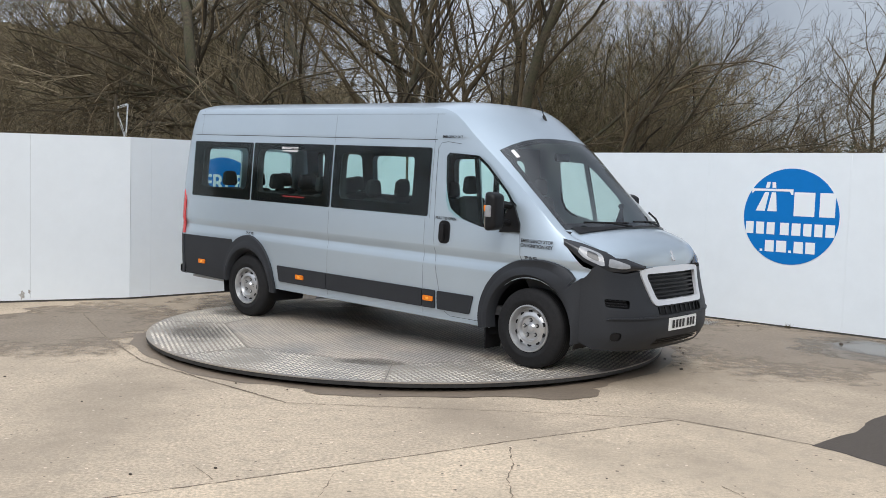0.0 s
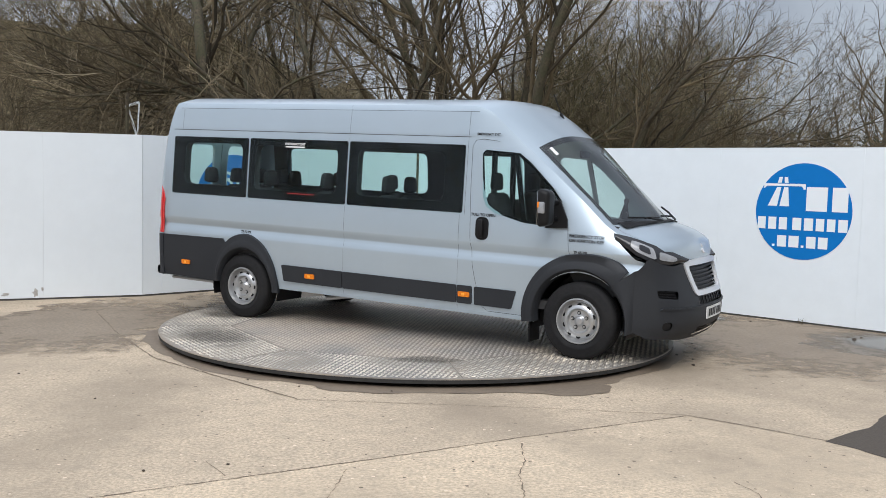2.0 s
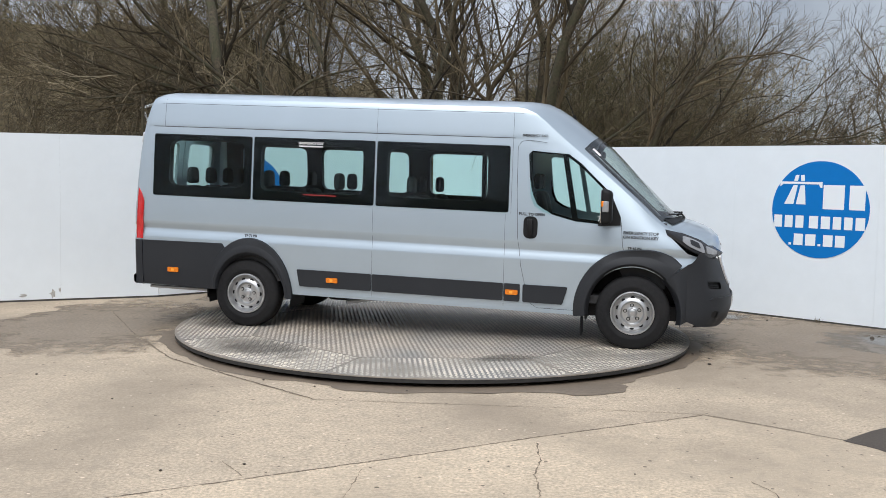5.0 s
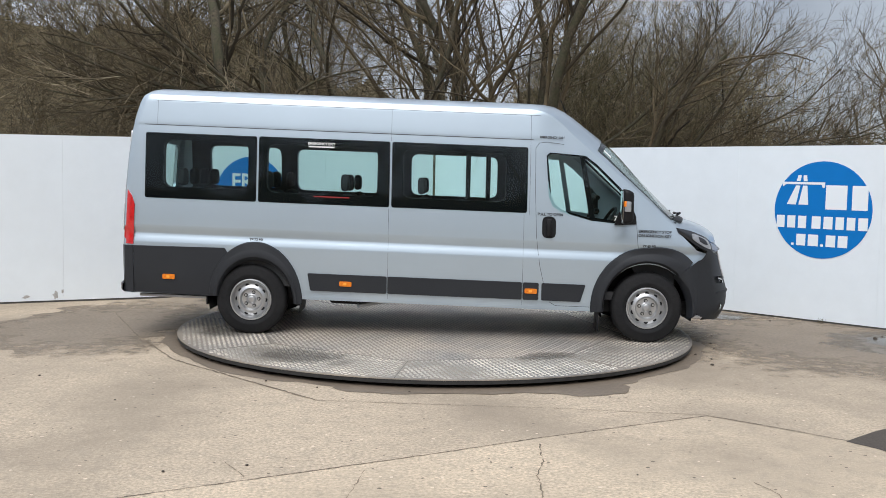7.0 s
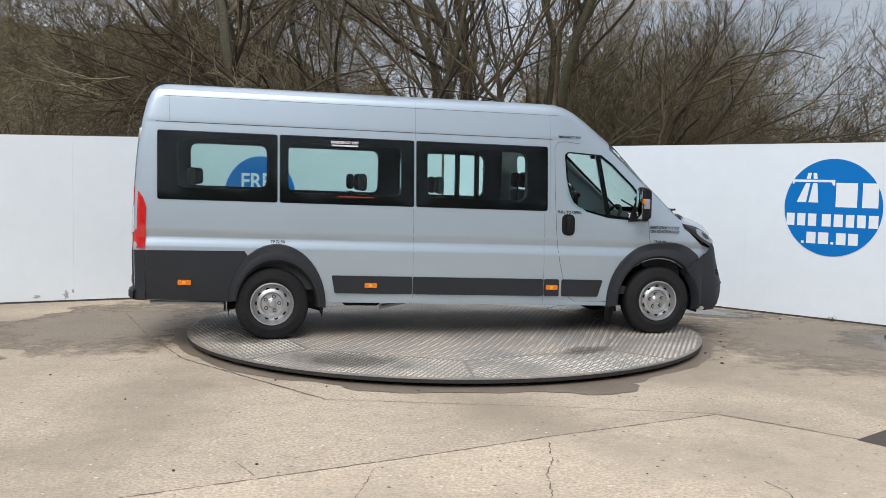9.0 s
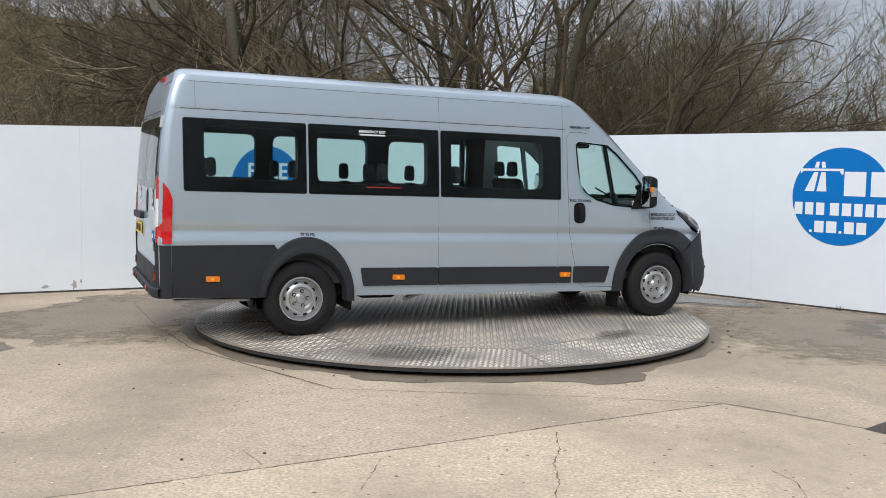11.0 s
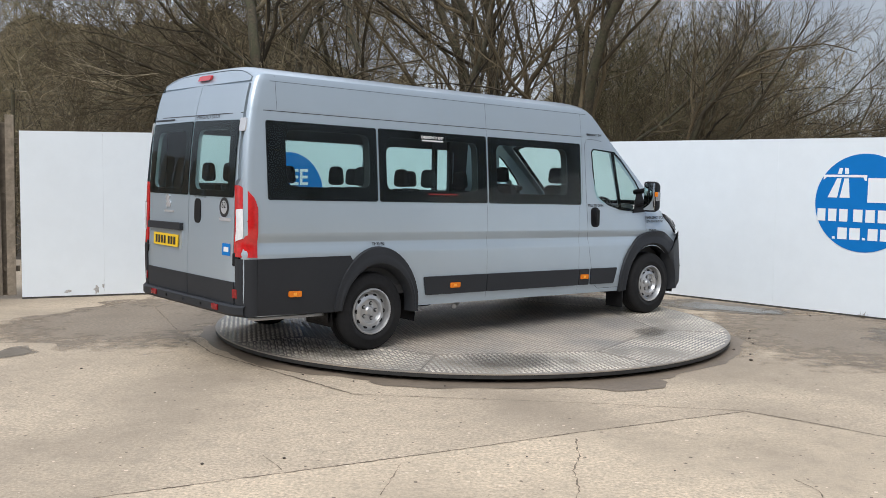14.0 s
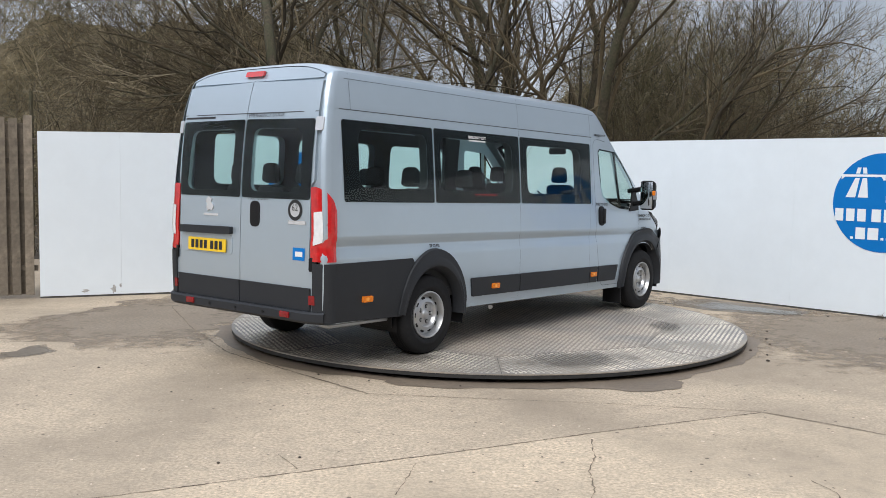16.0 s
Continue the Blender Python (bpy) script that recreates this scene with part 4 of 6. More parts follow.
# stations: edge x, edge y (None: on the side), edge z, centre x, centre z, roundness
def stations():
    st = []
    for i in range(0, 31):
        x = -5.0 + 3.8 * i / 30
        st.append((x, None, TOP, x, 2.415, 4.4))
    st += [(-1.10, None, 2.305, -1.06, 2.414, 4.0), (-1.0, 0.895, 2.262, -0.94, 2.405, 3.2), (-0.90, 0.895, 2.185, -0.83, 2.36, 3.2), (-0.80, 0.90, 2.095, -0.71, 2.285, 3.2), (-0.68, 0.90, 1.995, -0.575, 2.185, 3.2),
           (-0.555, 0.9, 1.895, -0.42, 2.075, 3), (-0.46, 0.902, 1.82, -0.285, 1.972, 2.7), (-0.36, 0.906, 1.738, -0.165, 1.855, 2.5), (-0.26, 0.91, 1.656, -0.05, 1.738, 2.4), (-0.16, 0.915, 1.573, 0.065, 1.62, 2.3), (-0.06, 0.92, 1.49, 0.175, 1.512, 2.3), (0.04, 0.924, 1.402, 0.28, 1.408, 2.3), (0.13, 0.926, 1.318, 0.37, 1.325, 2.3), (0.205, 0.927, 1.25, 0.435, 1.278, 2.4),
           (0.32, 0.922, 1.175, 0.505, 1.268, 2.6), (0.42, 0.908, 1.135, 0.6, 1.243, 2.8), (0.52, 0.885, 1.095, 0.69, 1.21, 3), (0.6, 0.855, 1.055, 0.765, 1.17, 3), (0.66, 0.81, 1.02, 0.82, 1.122, 3), (0.69, 0.76, 0.985, 0.845, 1.058, 3), (0.7, 0.72, 0.955, 0.857, 0.985, 3), (0.695, 0.7, 0.93, 0.85, 0.955, 3)]
    return st


VS = [0.0, 0.15, 0.3, 0.45, 0.6, 0.7, 0.78, 0.84, 0.885, 0.92, 0.95, 0.975, 0.99, 1.0]
ST = stations()
GLASS_ROW0, GLASS_ROW1 = 36, 44        # stations between which the windscreen lies
GLASS_V = 9                            # its edge among VS


def top_point(s, v, lift=0.0):
    xe, ye, ze, xc, zc, m = s
    if ye is None:
        ye = half_width(xe, ze)
    k = abs(v) ** m
    return Vector((xc + (xe - xc) * k, ye * v, zc + (ze - zc) * k + lift))


def ring(s):
    xe, ye, ze = s[:3]
    right = []
    for L in LEVELS:
        z = L if L <= 1.005 or ze >= TOP - 1e-4 else 1.005 + (L - 1.005) * (ze - 1.005) / (TOP - 1.005)
        if ze < 1.005:
            z = 0.30 + (L - 0.30) * (ze - 0.30) / (TOP - 0.30)
        w = half_width(xe, z)
        if ye is not None:
            full = half_width(xe, ze)
            f = max(0.0, (z - 0.95) / max(0.05, ze - 0.95)) if z > 0.95 else 0
            w += (ye - full) * f * f
        right.append(Vector((xe, -w, z)))
    top = [top_point(s, -v) for v in reversed(VS)][1:] + [top_point(s, v) for v in VS[1:-1]]
    left = [Vector((p.x, -p.y, p.z)) for p in reversed(right)]
    return right + top + left


def shell():
    bm = bmesh.new()
    base = ring(ST[0])
    rings = []
    for dx, sy, dz in ((0.0, 0.048, 0.032), (0.010, 0.026, 0.017), (0.032, 0.008, 0.005), (0.08, 0.0, 0.0)):
        r = []
        for p in base:
            y = math.copysign(max(0.0, abs(p.y) - sy * min(1, abs(p.y) / 0.9)), p.y) if abs(p.y) > 0.02 else p.y
            z = p.z - dz * max(0.0, min(1, (p.z - 2.15) / 0.2))
            r.append(Vector((rear_x(z) + dx, y, z)))
        rings.append(r)
    mid = [Vector((-5.08 + 0.3 * (rear_x(p.z) + 5.3), p.y, p.z)) for p in base]
    rings.append(mid)
    rings += [ring(s) for s in ST]
    vr = [[bm.verts.new(p) for p in r] for r in rings]
    n = len(vr[0])
    extra = len(rings) - len(ST)
    nside = len(LEVELS)
    nv = len(VS)
    for i in range(len(vr) - 1):
        si = i - extra
        for k in range(n - 1):
            if GLASS_ROW0 <= si < GLASS_ROW1:
                # top index: from -1 to 1 across
                ti = k - (nside - 1)
                lo, hi = nv - 1 - GLASS_V, nv - 1 + GLASS_V
                if lo <= ti < hi:
                    continue
            bm.faces.new((vr[i][k], vr[i][k + 1], vr[i + 1][k + 1], vr[i + 1][k]))
    return bm


def rounded(pts, r, n=4):
    """Outline with its corners rounded."""
    out = []
    m = len(pts)
    for i in range(m):
        p, a, b = Vector(pts[i]), Vector(pts[i - 1]), Vector(pts[(i + 1) % m])
        da, db = (a - p), (b - p)
        rr = min(r, da.length * 0.45, db.length * 0.45)
        q0, q1 = p + da.normalized() * rr, p + db.normalized() * rr
        for k in range(n + 1):
            t = k / n
            out.append(tuple(q0 * (1 - t) ** 2 + p * 2 * t * (1 - t) + q1 * t * t))
    return out


def is_ccw(pts):
    return sum(a[0] * b[1] - b[0] * a[1] for a, b in zip(pts, pts[1:] + pts[:1])) > 0


def cut_hole(bm, poly, axes, keep):
    """Cuts a convex outline, given in two axes, out of the faces that keep() accepts."""
    if not is_ccw(poly):
        poly = poly[::-1]
    u, v = axes
    lo = (min(p[0] for p in poly), min(p[1] for p in poly))
    hi = (max(p[0] for p in poly), max(p[1] for p in poly))

    def near(f):
        us, vs = [w.co[u] for w in f.verts], [w.co[v] for w in f.verts]
        return max(us) > lo[0] and min(us) < hi[0] and max(vs) > lo[1] and min(vs) < hi[1] and keep(f)

    for a, b in zip(poly, poly[1:] + poly[:1]):
        if math.dist(a, b) < 1e-5:
            continue
        co, no = Vector((0, 0, 0)), Vector((0, 0, 0))
        co[u], co[v] = a
        no[u], no[v] = b[1] - a[1], -(b[0] - a[0])
        fs = [f for f in bm.faces if near(f)]
        ge = list({e for f in fs for e in f.edges}) + list({w for f in fs for w in f.verts}) + fs
        bmesh.ops.bisect_plane(bm, geom=ge, dist=1e-6, plane_co=co, plane_no=no.normalized())
    dead = []
    for f in bm.faces:
        if not keep(f):
            continue
        c = f.calc_center_median()
        if all((b[0] - a[0]) * (c[v] - a[1]) - (b[1] - a[1]) * (c[u] - a[0]) > -1e-7 for a, b in zip(poly, poly[1:] + poly[:1])):
            dead.append(f)
    bmesh.ops.delete(bm, geom=dead, context="FACES")


def skin(outline, place, thick=0.012, cell=0.12, holes=(), depth=None):
    """A panel that follows a surface: outline in two parameters, place(u, v, off) gives the point at that height over the surface."""
    bm = bmesh.new()
    if not is_ccw(outline):
        outline = outline[::-1]
    f = bm.faces.new([bm.verts.new((p[0], p[1], 0)) for p in outline])
    us, vs = [p[0] for p in outline], [p[1] for p in outline]
    for k, (lo, hi) in enumerate(((min(us), max(us)), (min(vs), max(vs)))):
        n = int((hi - lo) / cell)
        for i in range(1, n + 1):
            c = lo + (hi - lo) * i / (n + 1)
            co, no = Vector((0, 0, 0)), Vector((0, 0, 0))
            co[k], no[k] = c, 1
            bmesh.ops.bisect_plane(bm, geom=bm.verts[:] + bm.edges[:] + bm.faces[:], dist=1e-6, plane_co=co, plane_no=no)
    for h in holes:
        cut_hole(bm, h, (0, 1), lambda f: True)
    # thickness: a second layer below and walls round the rim
    if thick:
        g = bmesh.ops.extrude_face_region(bm, geom=bm.faces[:])
        low = {w for w in g["geom"] if isinstance(w, bmesh.types.BMVert)}
        for w in bm.verts:
            w.co = Vector(place(w.co.x, w.co.y, -thick if w in low else 0.0))
    else:
        for w in bm.verts:
            w.co = Vector(place(w.co.x, w.co.y, 0.0))
    return bm


def on_side(off, sgn=-1):
    return lambda u, v, d: (u, sgn * (half_width(u, v) + off + d), v)


def on_rear(off):
    def place(u, v, d):
        k = max(0.0, (abs(u) - 0.80) / 0.15)
        return (rear_x(v) - off - d + 0.03 * k * k, u, v)
    return place


# outlines on the side (x, z)
APERTURES = [
    rounded([(-4.93, 1.39), (-4.07, 1.39), (-4.07, 1.87), (-4.93, 1.87)], 0.09),
    rounded([(-3.88, 1.375), (-2.76, 1.375), (-2.76, 1.865), (-3.88, 1.865)], 0.09),
    rounded([(-2.50, 1.375), (-1.46, 1.375), (-1.46, 1.865), (-2.50, 1.865)], 0.09)]
PANES = [[(-5.115, 1.275), (-3.985, 1.275), (-3.985, 1.935), (-5.115, 1.935)],
         [(-3.965, 1.275), (-2.635, 1.275), (-2.635, 1.937), (-3.965, 1.937)],
         [(-2.615, 1.275), (-1.24, 1.275), (-1.24, 1.937), (-2.615, 1.937)]]
DOOR_GLASS = [(-1.055, 1.86), (-1.02, 1.895), (-0.66, 1.875), (-0.54, 1.79), (-0.30, 1.565), (-0.215, 1.455), (-0.205, 1.20), (-0.58, 1.222), (-0.90, 1.30), (-0.985, 1.355), (-1.025, 1.45)]
DOOR_MAIN = [(-1.04, 1.85), (-1.01, 1.88), (-0.72, 1.862), (-0.61, 1.25), (-0.88, 1.318), (-0.958, 1.37), (-1.0, 1.46)]
DOOR_QUARTER = [(-0.665, 1.845), (-0.55, 1.765), (-0.315, 1.545), (-0.235, 1.44), (-0.225, 1.225), (-0.555, 1.255)]


def wheel_arc(x0, z0, r, a0, a1, n=16, sx=1.0):
    return [(x0 + sx * r * math.cos(radians(a0 + (a1 - a0) * i / n)), z0 + r * math.sin(radians(a0 + (a1 - a0) * i / n))) for i in range(n + 1)]


AXLE_F, AXLE_R = 0.355, 0.355 - RAKE * 4.035     # in raked heights
ARCH_F = wheel_arc(0.0, AXLE_F, 0.455, 200, -20)
ARCH_R = wheel_arc(-4.0, AXLE_R, 0.43, 200, -20)

body = shell()
side_only = lambda f: abs(f.normal.y) > 0.35
body.normal_update()
for hole in APERTURES + [DOOR_MAIN, DOOR_QUARTER]:
    cut_hole(body, hole, (0, 2), lambda f: abs(f.normal.y) > 0.3 and f.calc_center_median().z > 1.1)
for arch in (ARCH_F, ARCH_R):
    cut_hole(body, arch, (0, 2), lambda f: abs(f.normal.y) > 0.3 and f.calc_center_median().z < 1.0)
cut_hole(body, [(0.285, 1.187), (0.31, 1.135), (0.50, 0.962), (0.63, 0.925), (0.95, 0.915), (0.95, 0.925)], (0, 2), lambda f: f.calc_center_median().x > 0.2 and abs(f.calc_center_median().y) > 0.45)
cut_hole(body, [(0.44, 0.1), (1.2, 0.1), (1.2, 0.935), (0.66, 0.925), (0.44, 0.80)], (0, 2), lambda f: True)
vpart("body_shell", body, SILVER, label="silver painted steel body with a high roof")

# inner lining, floor, bulk of the cabin
for sgn in (-1, 1):
    vpart("side_lining", skin([(-5.15, 0.45), (-1.25, 0.45), (-1.25, 2.0), (-5.15, 2.0)], lambda u, v, d, s=sgn: (u, s * (half_width(u, v) - 0.085 + d * s * 0), v), 0, 0.4, holes=[[(a * 1.0, b) for a, b in h] for h in APERTURES]), LINING)
vpart("cabin_floor", box_bm((-5.25, -0.93, 0.42), (0.2, 0.93, 0.50)), FLOOR_MAT)
vpart("headlining", box_bm((-5.1, -0.82, 2.20), (-1.0, 0.82, 2.24)), LINING)
vpart("underbody", box_bm((-5.2, -0.80, 0.28), (0.6, 0.80, 0.42)), BLACK, rake=True)
vpart("engine_bay", box_bm((-0.1, -0.62, 0.25), (0.66, 0.62, 0.95), 0.05), BLACK)

# ---- windows ----
def windscreen():
    bm = bmesh.new()
    rows = []
    vs = [-v for v in reversed(VS[1:GLASS_V + 1])] + VS[:GLASS_V + 1]
    for s in ST[GLASS_ROW0:GLASS_ROW1 + 1]:
        rows.append([bm.verts.new(top_point(s, v) + Vector((0.004, 0, 0.003))) for v in vs])
    for a, b in zip(rows, rows[1:]):
        for k in range(len(a) - 1):
            bm.faces.new((a[k], a[k + 1], b[k + 1], b[k]))
    return bm, rows, vs


bm, rows, vs = windscreen()
screen = vpart("windscreen", bm, GLASS_FRONT, label="sloping curved windscreen")
bm = bmesh.new()
g_rows = ST[GLASS_ROW0:GLASS_ROW1 + 1]


def screen_point(t, v, lift):
    """t from top (0) to foot (1) of the windscreen."""
    f = t * (len(g_rows) - 1)
    i = min(len(g_rows) - 2, int(f))
    p, q = top_point(g_rows[i], v), top_point(g_rows[i + 1], v)
    return p.lerp(q, f - i) + Vector((lift, 0, lift * 0.8))


def screen_strip(t0, t1, v0, v1, lift, n=14):
    bm = bmesh.new()
    grid = [[bm.verts.new(screen_point(t0 + (t1 - t0) * i / n, v0 + (v1 - v0) * k / n, lift)) for k in range(n + 1)] for i in range(n + 1)]
    for i in range(n):
        for k in range(n):
            bm.faces.new((grid[i][k], grid[i][k + 1], grid[i + 1][k + 1], grid[i + 1][k]))
    return bm


VM = VS[GLASS_V]
for t0, t1, v0, v1 in ((0, 0.055, -VM, VM), (0.90, 1.0, -VM, VM), (0.055, 0.90, -VM, -VM + 0.05), (0.055, 0.90, VM - 0.05, VM)):
    vpart("enamel_border", screen_strip(t0, t1, v0, v1, 0.002), FRIT, screen)
bm = bmesh.new()
prev = None
for s_, f_ in ((ST[44], 0.0), (ST[44], 0.5), (ST[45], 0.35)):
    cur = []
    for k in range(25):
        v = -0.86 + 1.72 * k / 24
        p = top_point(ST[44], v).lerp(top_point(ST[45], v), {0.0: -0.15, 0.5: 0.35, 0.35: 0.75}[f_])
        cur.append(bm.verts.new(p + Vector((0.006, 0, 0.012))))
    if prev:
        for k in range(24):
            bm.faces.new((prev[k], prev[k + 1], cur[k + 1], cur[k]))
    prev = cur
vpart("scuttle", bm, BLACK, label="black plastic scuttle below the windscreen")
vpart("sticker", screen_strip(0.05, 0.14, -0.84, -0.80, 0.006), PLATE_WHITE, screen)

for sgn in (-1, 1):
    for pane, hole in zip(PANES, APERTURES):
        frame_part = vpart("side_window", skin(rounded(pane, 0.025, 3), on_side(0.007, sgn), 0, 0.3), GLASS_SIDE, label="dark tinted bonded side window")
        vpart("enamel_border", skin(rounded(pane, 0.025, 3), on_side(0.002, sgn), 0, 0.3, holes=[hole]), FRIT, frame_part)
    frame_part = vpart("door_window", skin(DOOR_GLASS, on_side(0.002, sgn), 0, 0.15), GLASS_SIDE, label="front door window with a black surround")
    vpart("window_seal", skin(DOOR_GLASS, on_side(-0.003, sgn), 0, 0.2, holes=[DOOR_MAIN, DOOR_QUARTER]), FRIT, frame_part)

# ---- panel gaps: thin dark strips on the side ----
def seam_line(pts, w=0.004, sgn=-1, off=0.0015, mat=None, name="panel_gap"):
    bm = bmesh.new()
    fine = []
    for a, b in zip(pts, pts[1:]):
        n = max(1, int(math.dist(a, b) / 0.05))
        fine += [(a[0] + (b[0] - a[0]) * i / n, a[1] + (b[1] - a[1]) * i / n) for i in range(n)]
    fine.append(pts[-1])
    prev = None
    for i, p in enumerate(fine):
        a, b = fine[max(0, i - 1)], fine[min(len(fine) - 1, i + 1)]
        d = Vector((b[0] - a[0], b[1] - a[1])).normalized()
        nx, nz = -d.y * w / 2, d.x * w / 2
        cur = [bm.verts.new((p[0] + s * nx, sgn * (half_width(p[0], p[1] + s * nz) + off), p[1] + s * nz)) for s in (-1, 1)]
        if prev:
            bm.faces.new((prev[0], cur[0], cur[1], prev[1]))
        prev = cur
    return vpart(name, bm, mat or SEAM, smooth=False)


DOOR_EDGE = [(-1.165, 1.93), (-1.16, 1.5), (-1.14, 1.04), (-1.10, 0.75), (-1.03, 0.46), (-0.99, 0.38), (-0.93, 0.345), (-0.57, 0.345)]
for sgn in (-1, 1):
    seam_line(DOOR_EDGE, sgn=sgn)
    seam_line([(-1.165, 1.93), (-1.13, 1.985), (-1.05, 1.998), (-0.88, 1.98)], sgn=sgn, w=0.004)
    seam_line([(-0.135, 1.24), (-0.115, 1.0), (-0.10, 0.96)], sgn=sgn)
    seam_line([(-5.13, 2.015), (-1.19, 2.015)], w=0.006, sgn=sgn)
    seam_line([(-5.05, 2.262), (-1.12, 2.262)], w=0.003, sgn=sgn)
    seam_line([(-5.0, 2.02), (-5.0, 2.31)], w=0.0026, sgn=sgn)
    seam_line([(-1.27, 0.34), (-1.27, 1.26)], w=0.0026, sgn=sgn)
    seam_line([(-2.64, 0.34), (-2.64, 1.26)], w=0.0026, sgn=sgn)
    seam_line([(-2.625, 1.945), (-2.625, 2.315)], w=0.0026, sgn=sgn)
    seam_line([(-1.215, 1.26), (-1.215, 2.26)], w=0.0026, sgn=sgn)

# ---- cladding: bumper sides, arches, mouldings ----
def arch_band(x0, z0, inner, outer, a0, a1, sgn, n=26, taper=False):
    """A wheel-arch lip with a rounded outer face; inner and outer are half-axes."""
    bm = bmesh.new()
    rows = []
    for i in range(n + 1):
        a = radians(a0 + (a1 - a0) * i / n)
        row = []
        for t, off in ((-0.12, -0.06), (0, 0.012), (0.14, 0.036), (0.4, 0.040), (0.55, 0.030), (0.62, 0.029), (0.95, 0.026), (1.0, 0.012), (1.01, -0.01)):
            if taper and t > 0.5 and math.degrees(a) < 90:
                t *= 1 + 0.50 * min(1.0, (90 - math.degrees(a)) / 36)
            rx, rz = inner[0] + (outer[0] - inner[0]) * t, inner[1] + (outer[1] - inner[1]) * t
            x, z = x0 + rx * math.cos(a), z0 + rz * math.sin(a)
            row.append(bm.verts.new((x, sgn * (min(half_width(min(x, 0.34), max(0.3, z)), 1.014) + off), z)))
        rows.append(row)
    for a, b in zip(rows, rows[1:]):
        for k in range(len(a) - 1):
            bm.faces.new((a[k], a[k + 1], b[k + 1], b[k]))
    return bm


for sgn in (-1, 1):
    vpart("wheel_arch", arch_band(-3.985, 0.27, (0.385, 0.425), (0.475, 0.60), 176, -2, sgn), CLADDING, label="dark grey plastic wheel arch")
    vpart("wheel_arch", arch_band(0.0, AXLE_F, (0.445, 0.465), (0.575, 0.618), 186, 45, sgn, taper=True), CLADDING, label="dark grey plastic wheel arch")
    # liners behind the wheels
    for ax, az in ((0.0, AXLE_F), (-4.0, AXLE_R)):
        bm = bmesh.new()
        a = [bm.verts.new((ax + 0.47 * math.cos(radians(q)), sgn * 0.99, az + 0.45 * math.sin(radians(q)))) for q in range(-15, 196, 14)]
        b = [bm.verts.new((v.co.x, sgn * 0.55, v.co.z)) for v in a]
        c0, c1 = bm.verts.new((ax, sgn * 0.56, az)), None
        for k in range(len(a) - 1):
            bm.faces.new((a[k], a[k + 1], b[k + 1], b[k]))
            bm.faces.new((b[k], b[k + 1], c0))
        vpart("arch_liner", bm, BLACK)
    side_clad = [(-5.225, 0.31), (-4.41, 0.295)] + [(-3.985 + 0.42 * math.cos(radians(q)), AXLE_R + 0.46 * math.sin(radians(q))) for q in range(176, 121, -9)] + [(-4.30, 0.795), (-5.225, 0.785)]
    vpart("rear_side_cladding", skin(side_clad, on_side(0.012, sgn), 0.02, 0.15), CLADDING, label="dark grey rear corner cladding")
    for x0, x1, cutl, cutr in ((-3.455, -2.648, 0.03, 0), (-2.638, -1.275, 0, 0), (-1.265, -1.105, 0, 0.0), (-1.075, -0.63, 0.0, -0.05)):
        vpart("side_moulding", skin(rounded([(x0 + cutl, 0.395), (x1 + cutr, 0.395), (x1, 0.572), (x0, 0.572)], 0.015, 2), on_side(0.016, sgn), 0.02, 0.3), CLADDING, label="dark grey side rub moulding")
    for x, z in ((-4.866, 0.48), (-3.066, 0.478), (-1.185, 0.486)):
        lamp = vpart("side_marker", skin(rounded([(x - 0.062, z - 0.024), (x + 0.062, z - 0.024), (x + 0.062, z + 0.026), (x - 0.062, z + 0.026)], 0.01, 2), on_side(0.026, sgn), 0.018, 0.2), AMBER, label="amber side marker lamp")
        vpart("lens_spot", skin(rounded([(x - 0.02, z - 0.012), (x + 0.012, z - 0.012), (x + 0.012, z + 0.014), (x - 0.02, z + 0.014)], 0.006, 2), on_side(0.029, sgn), 0.003, 0.2), material("amber_bright", (0.9, 0.38, 0.04), 0.2), lamp)
    # door handle in its dark cup
    cup = vpart("door_handle", skin(rounded([(-1.085, 1.03), (-0.945, 1.03), (-0.945, 1.25), (-1.085, 1.25)], 0.065, 5), on_side(0.004, sgn), 0.004, 0.3), BLACK, label="black upright door handle")
    vpart("grip", box_bm((-1.042, sgn * 1.045 - 0.012, 1.055), (-0.990, sgn * 1.045 + 0.012, 1.225), 0.008), BLACK, cup)
    vpart("sill_strip", skin([(-3.45, 0.30), (-0.58, 0.30), (-0.58, 0.335), (-3.45, 0.335)], on_side(0.003, sgn), 0.006, 0.4), SILVER)
    vpart("mudflap", box_bm((-0.50, sgn * 0.88 - 0.12, 0.10), (-0.485, sgn * 0.88 + 0.12, 0.40), 0.004), BLACK)
    vpart("mudflap", box_bm((-4.50, sgn * 0.86 - 0.10, 0.20), (-4.485, sgn * 0.86 + 0.10, 0.35), 0.004), BLACK)

# ---- front end ----
NOSE = [(0.20, 0.84), (0.25, 0.895), (0.31, 0.945), (0.40, 0.978), (0.48, 0.985), (0.58, 0.975), (0.66, 0.94), (0.78, 0.895), (0.88, 0.865), (0.95, 0.852), (1.0, 0.835)]


def nose_point(y, z, off=0.0):
    """The face of the front bumper: rounded in plan, raked back towards the bonnet."""
    xn = lerp_table(NOSE, z) + off
    Y = 0.985 + off - (0.02 if z < 0.3 else 0)
    u = min(1.0, abs(y) / Y)
    x0 = 0.50
    return Vector((x0 + (xn - x0) * (1 - u ** 2.6) ** (1 / 2.0), y, z))


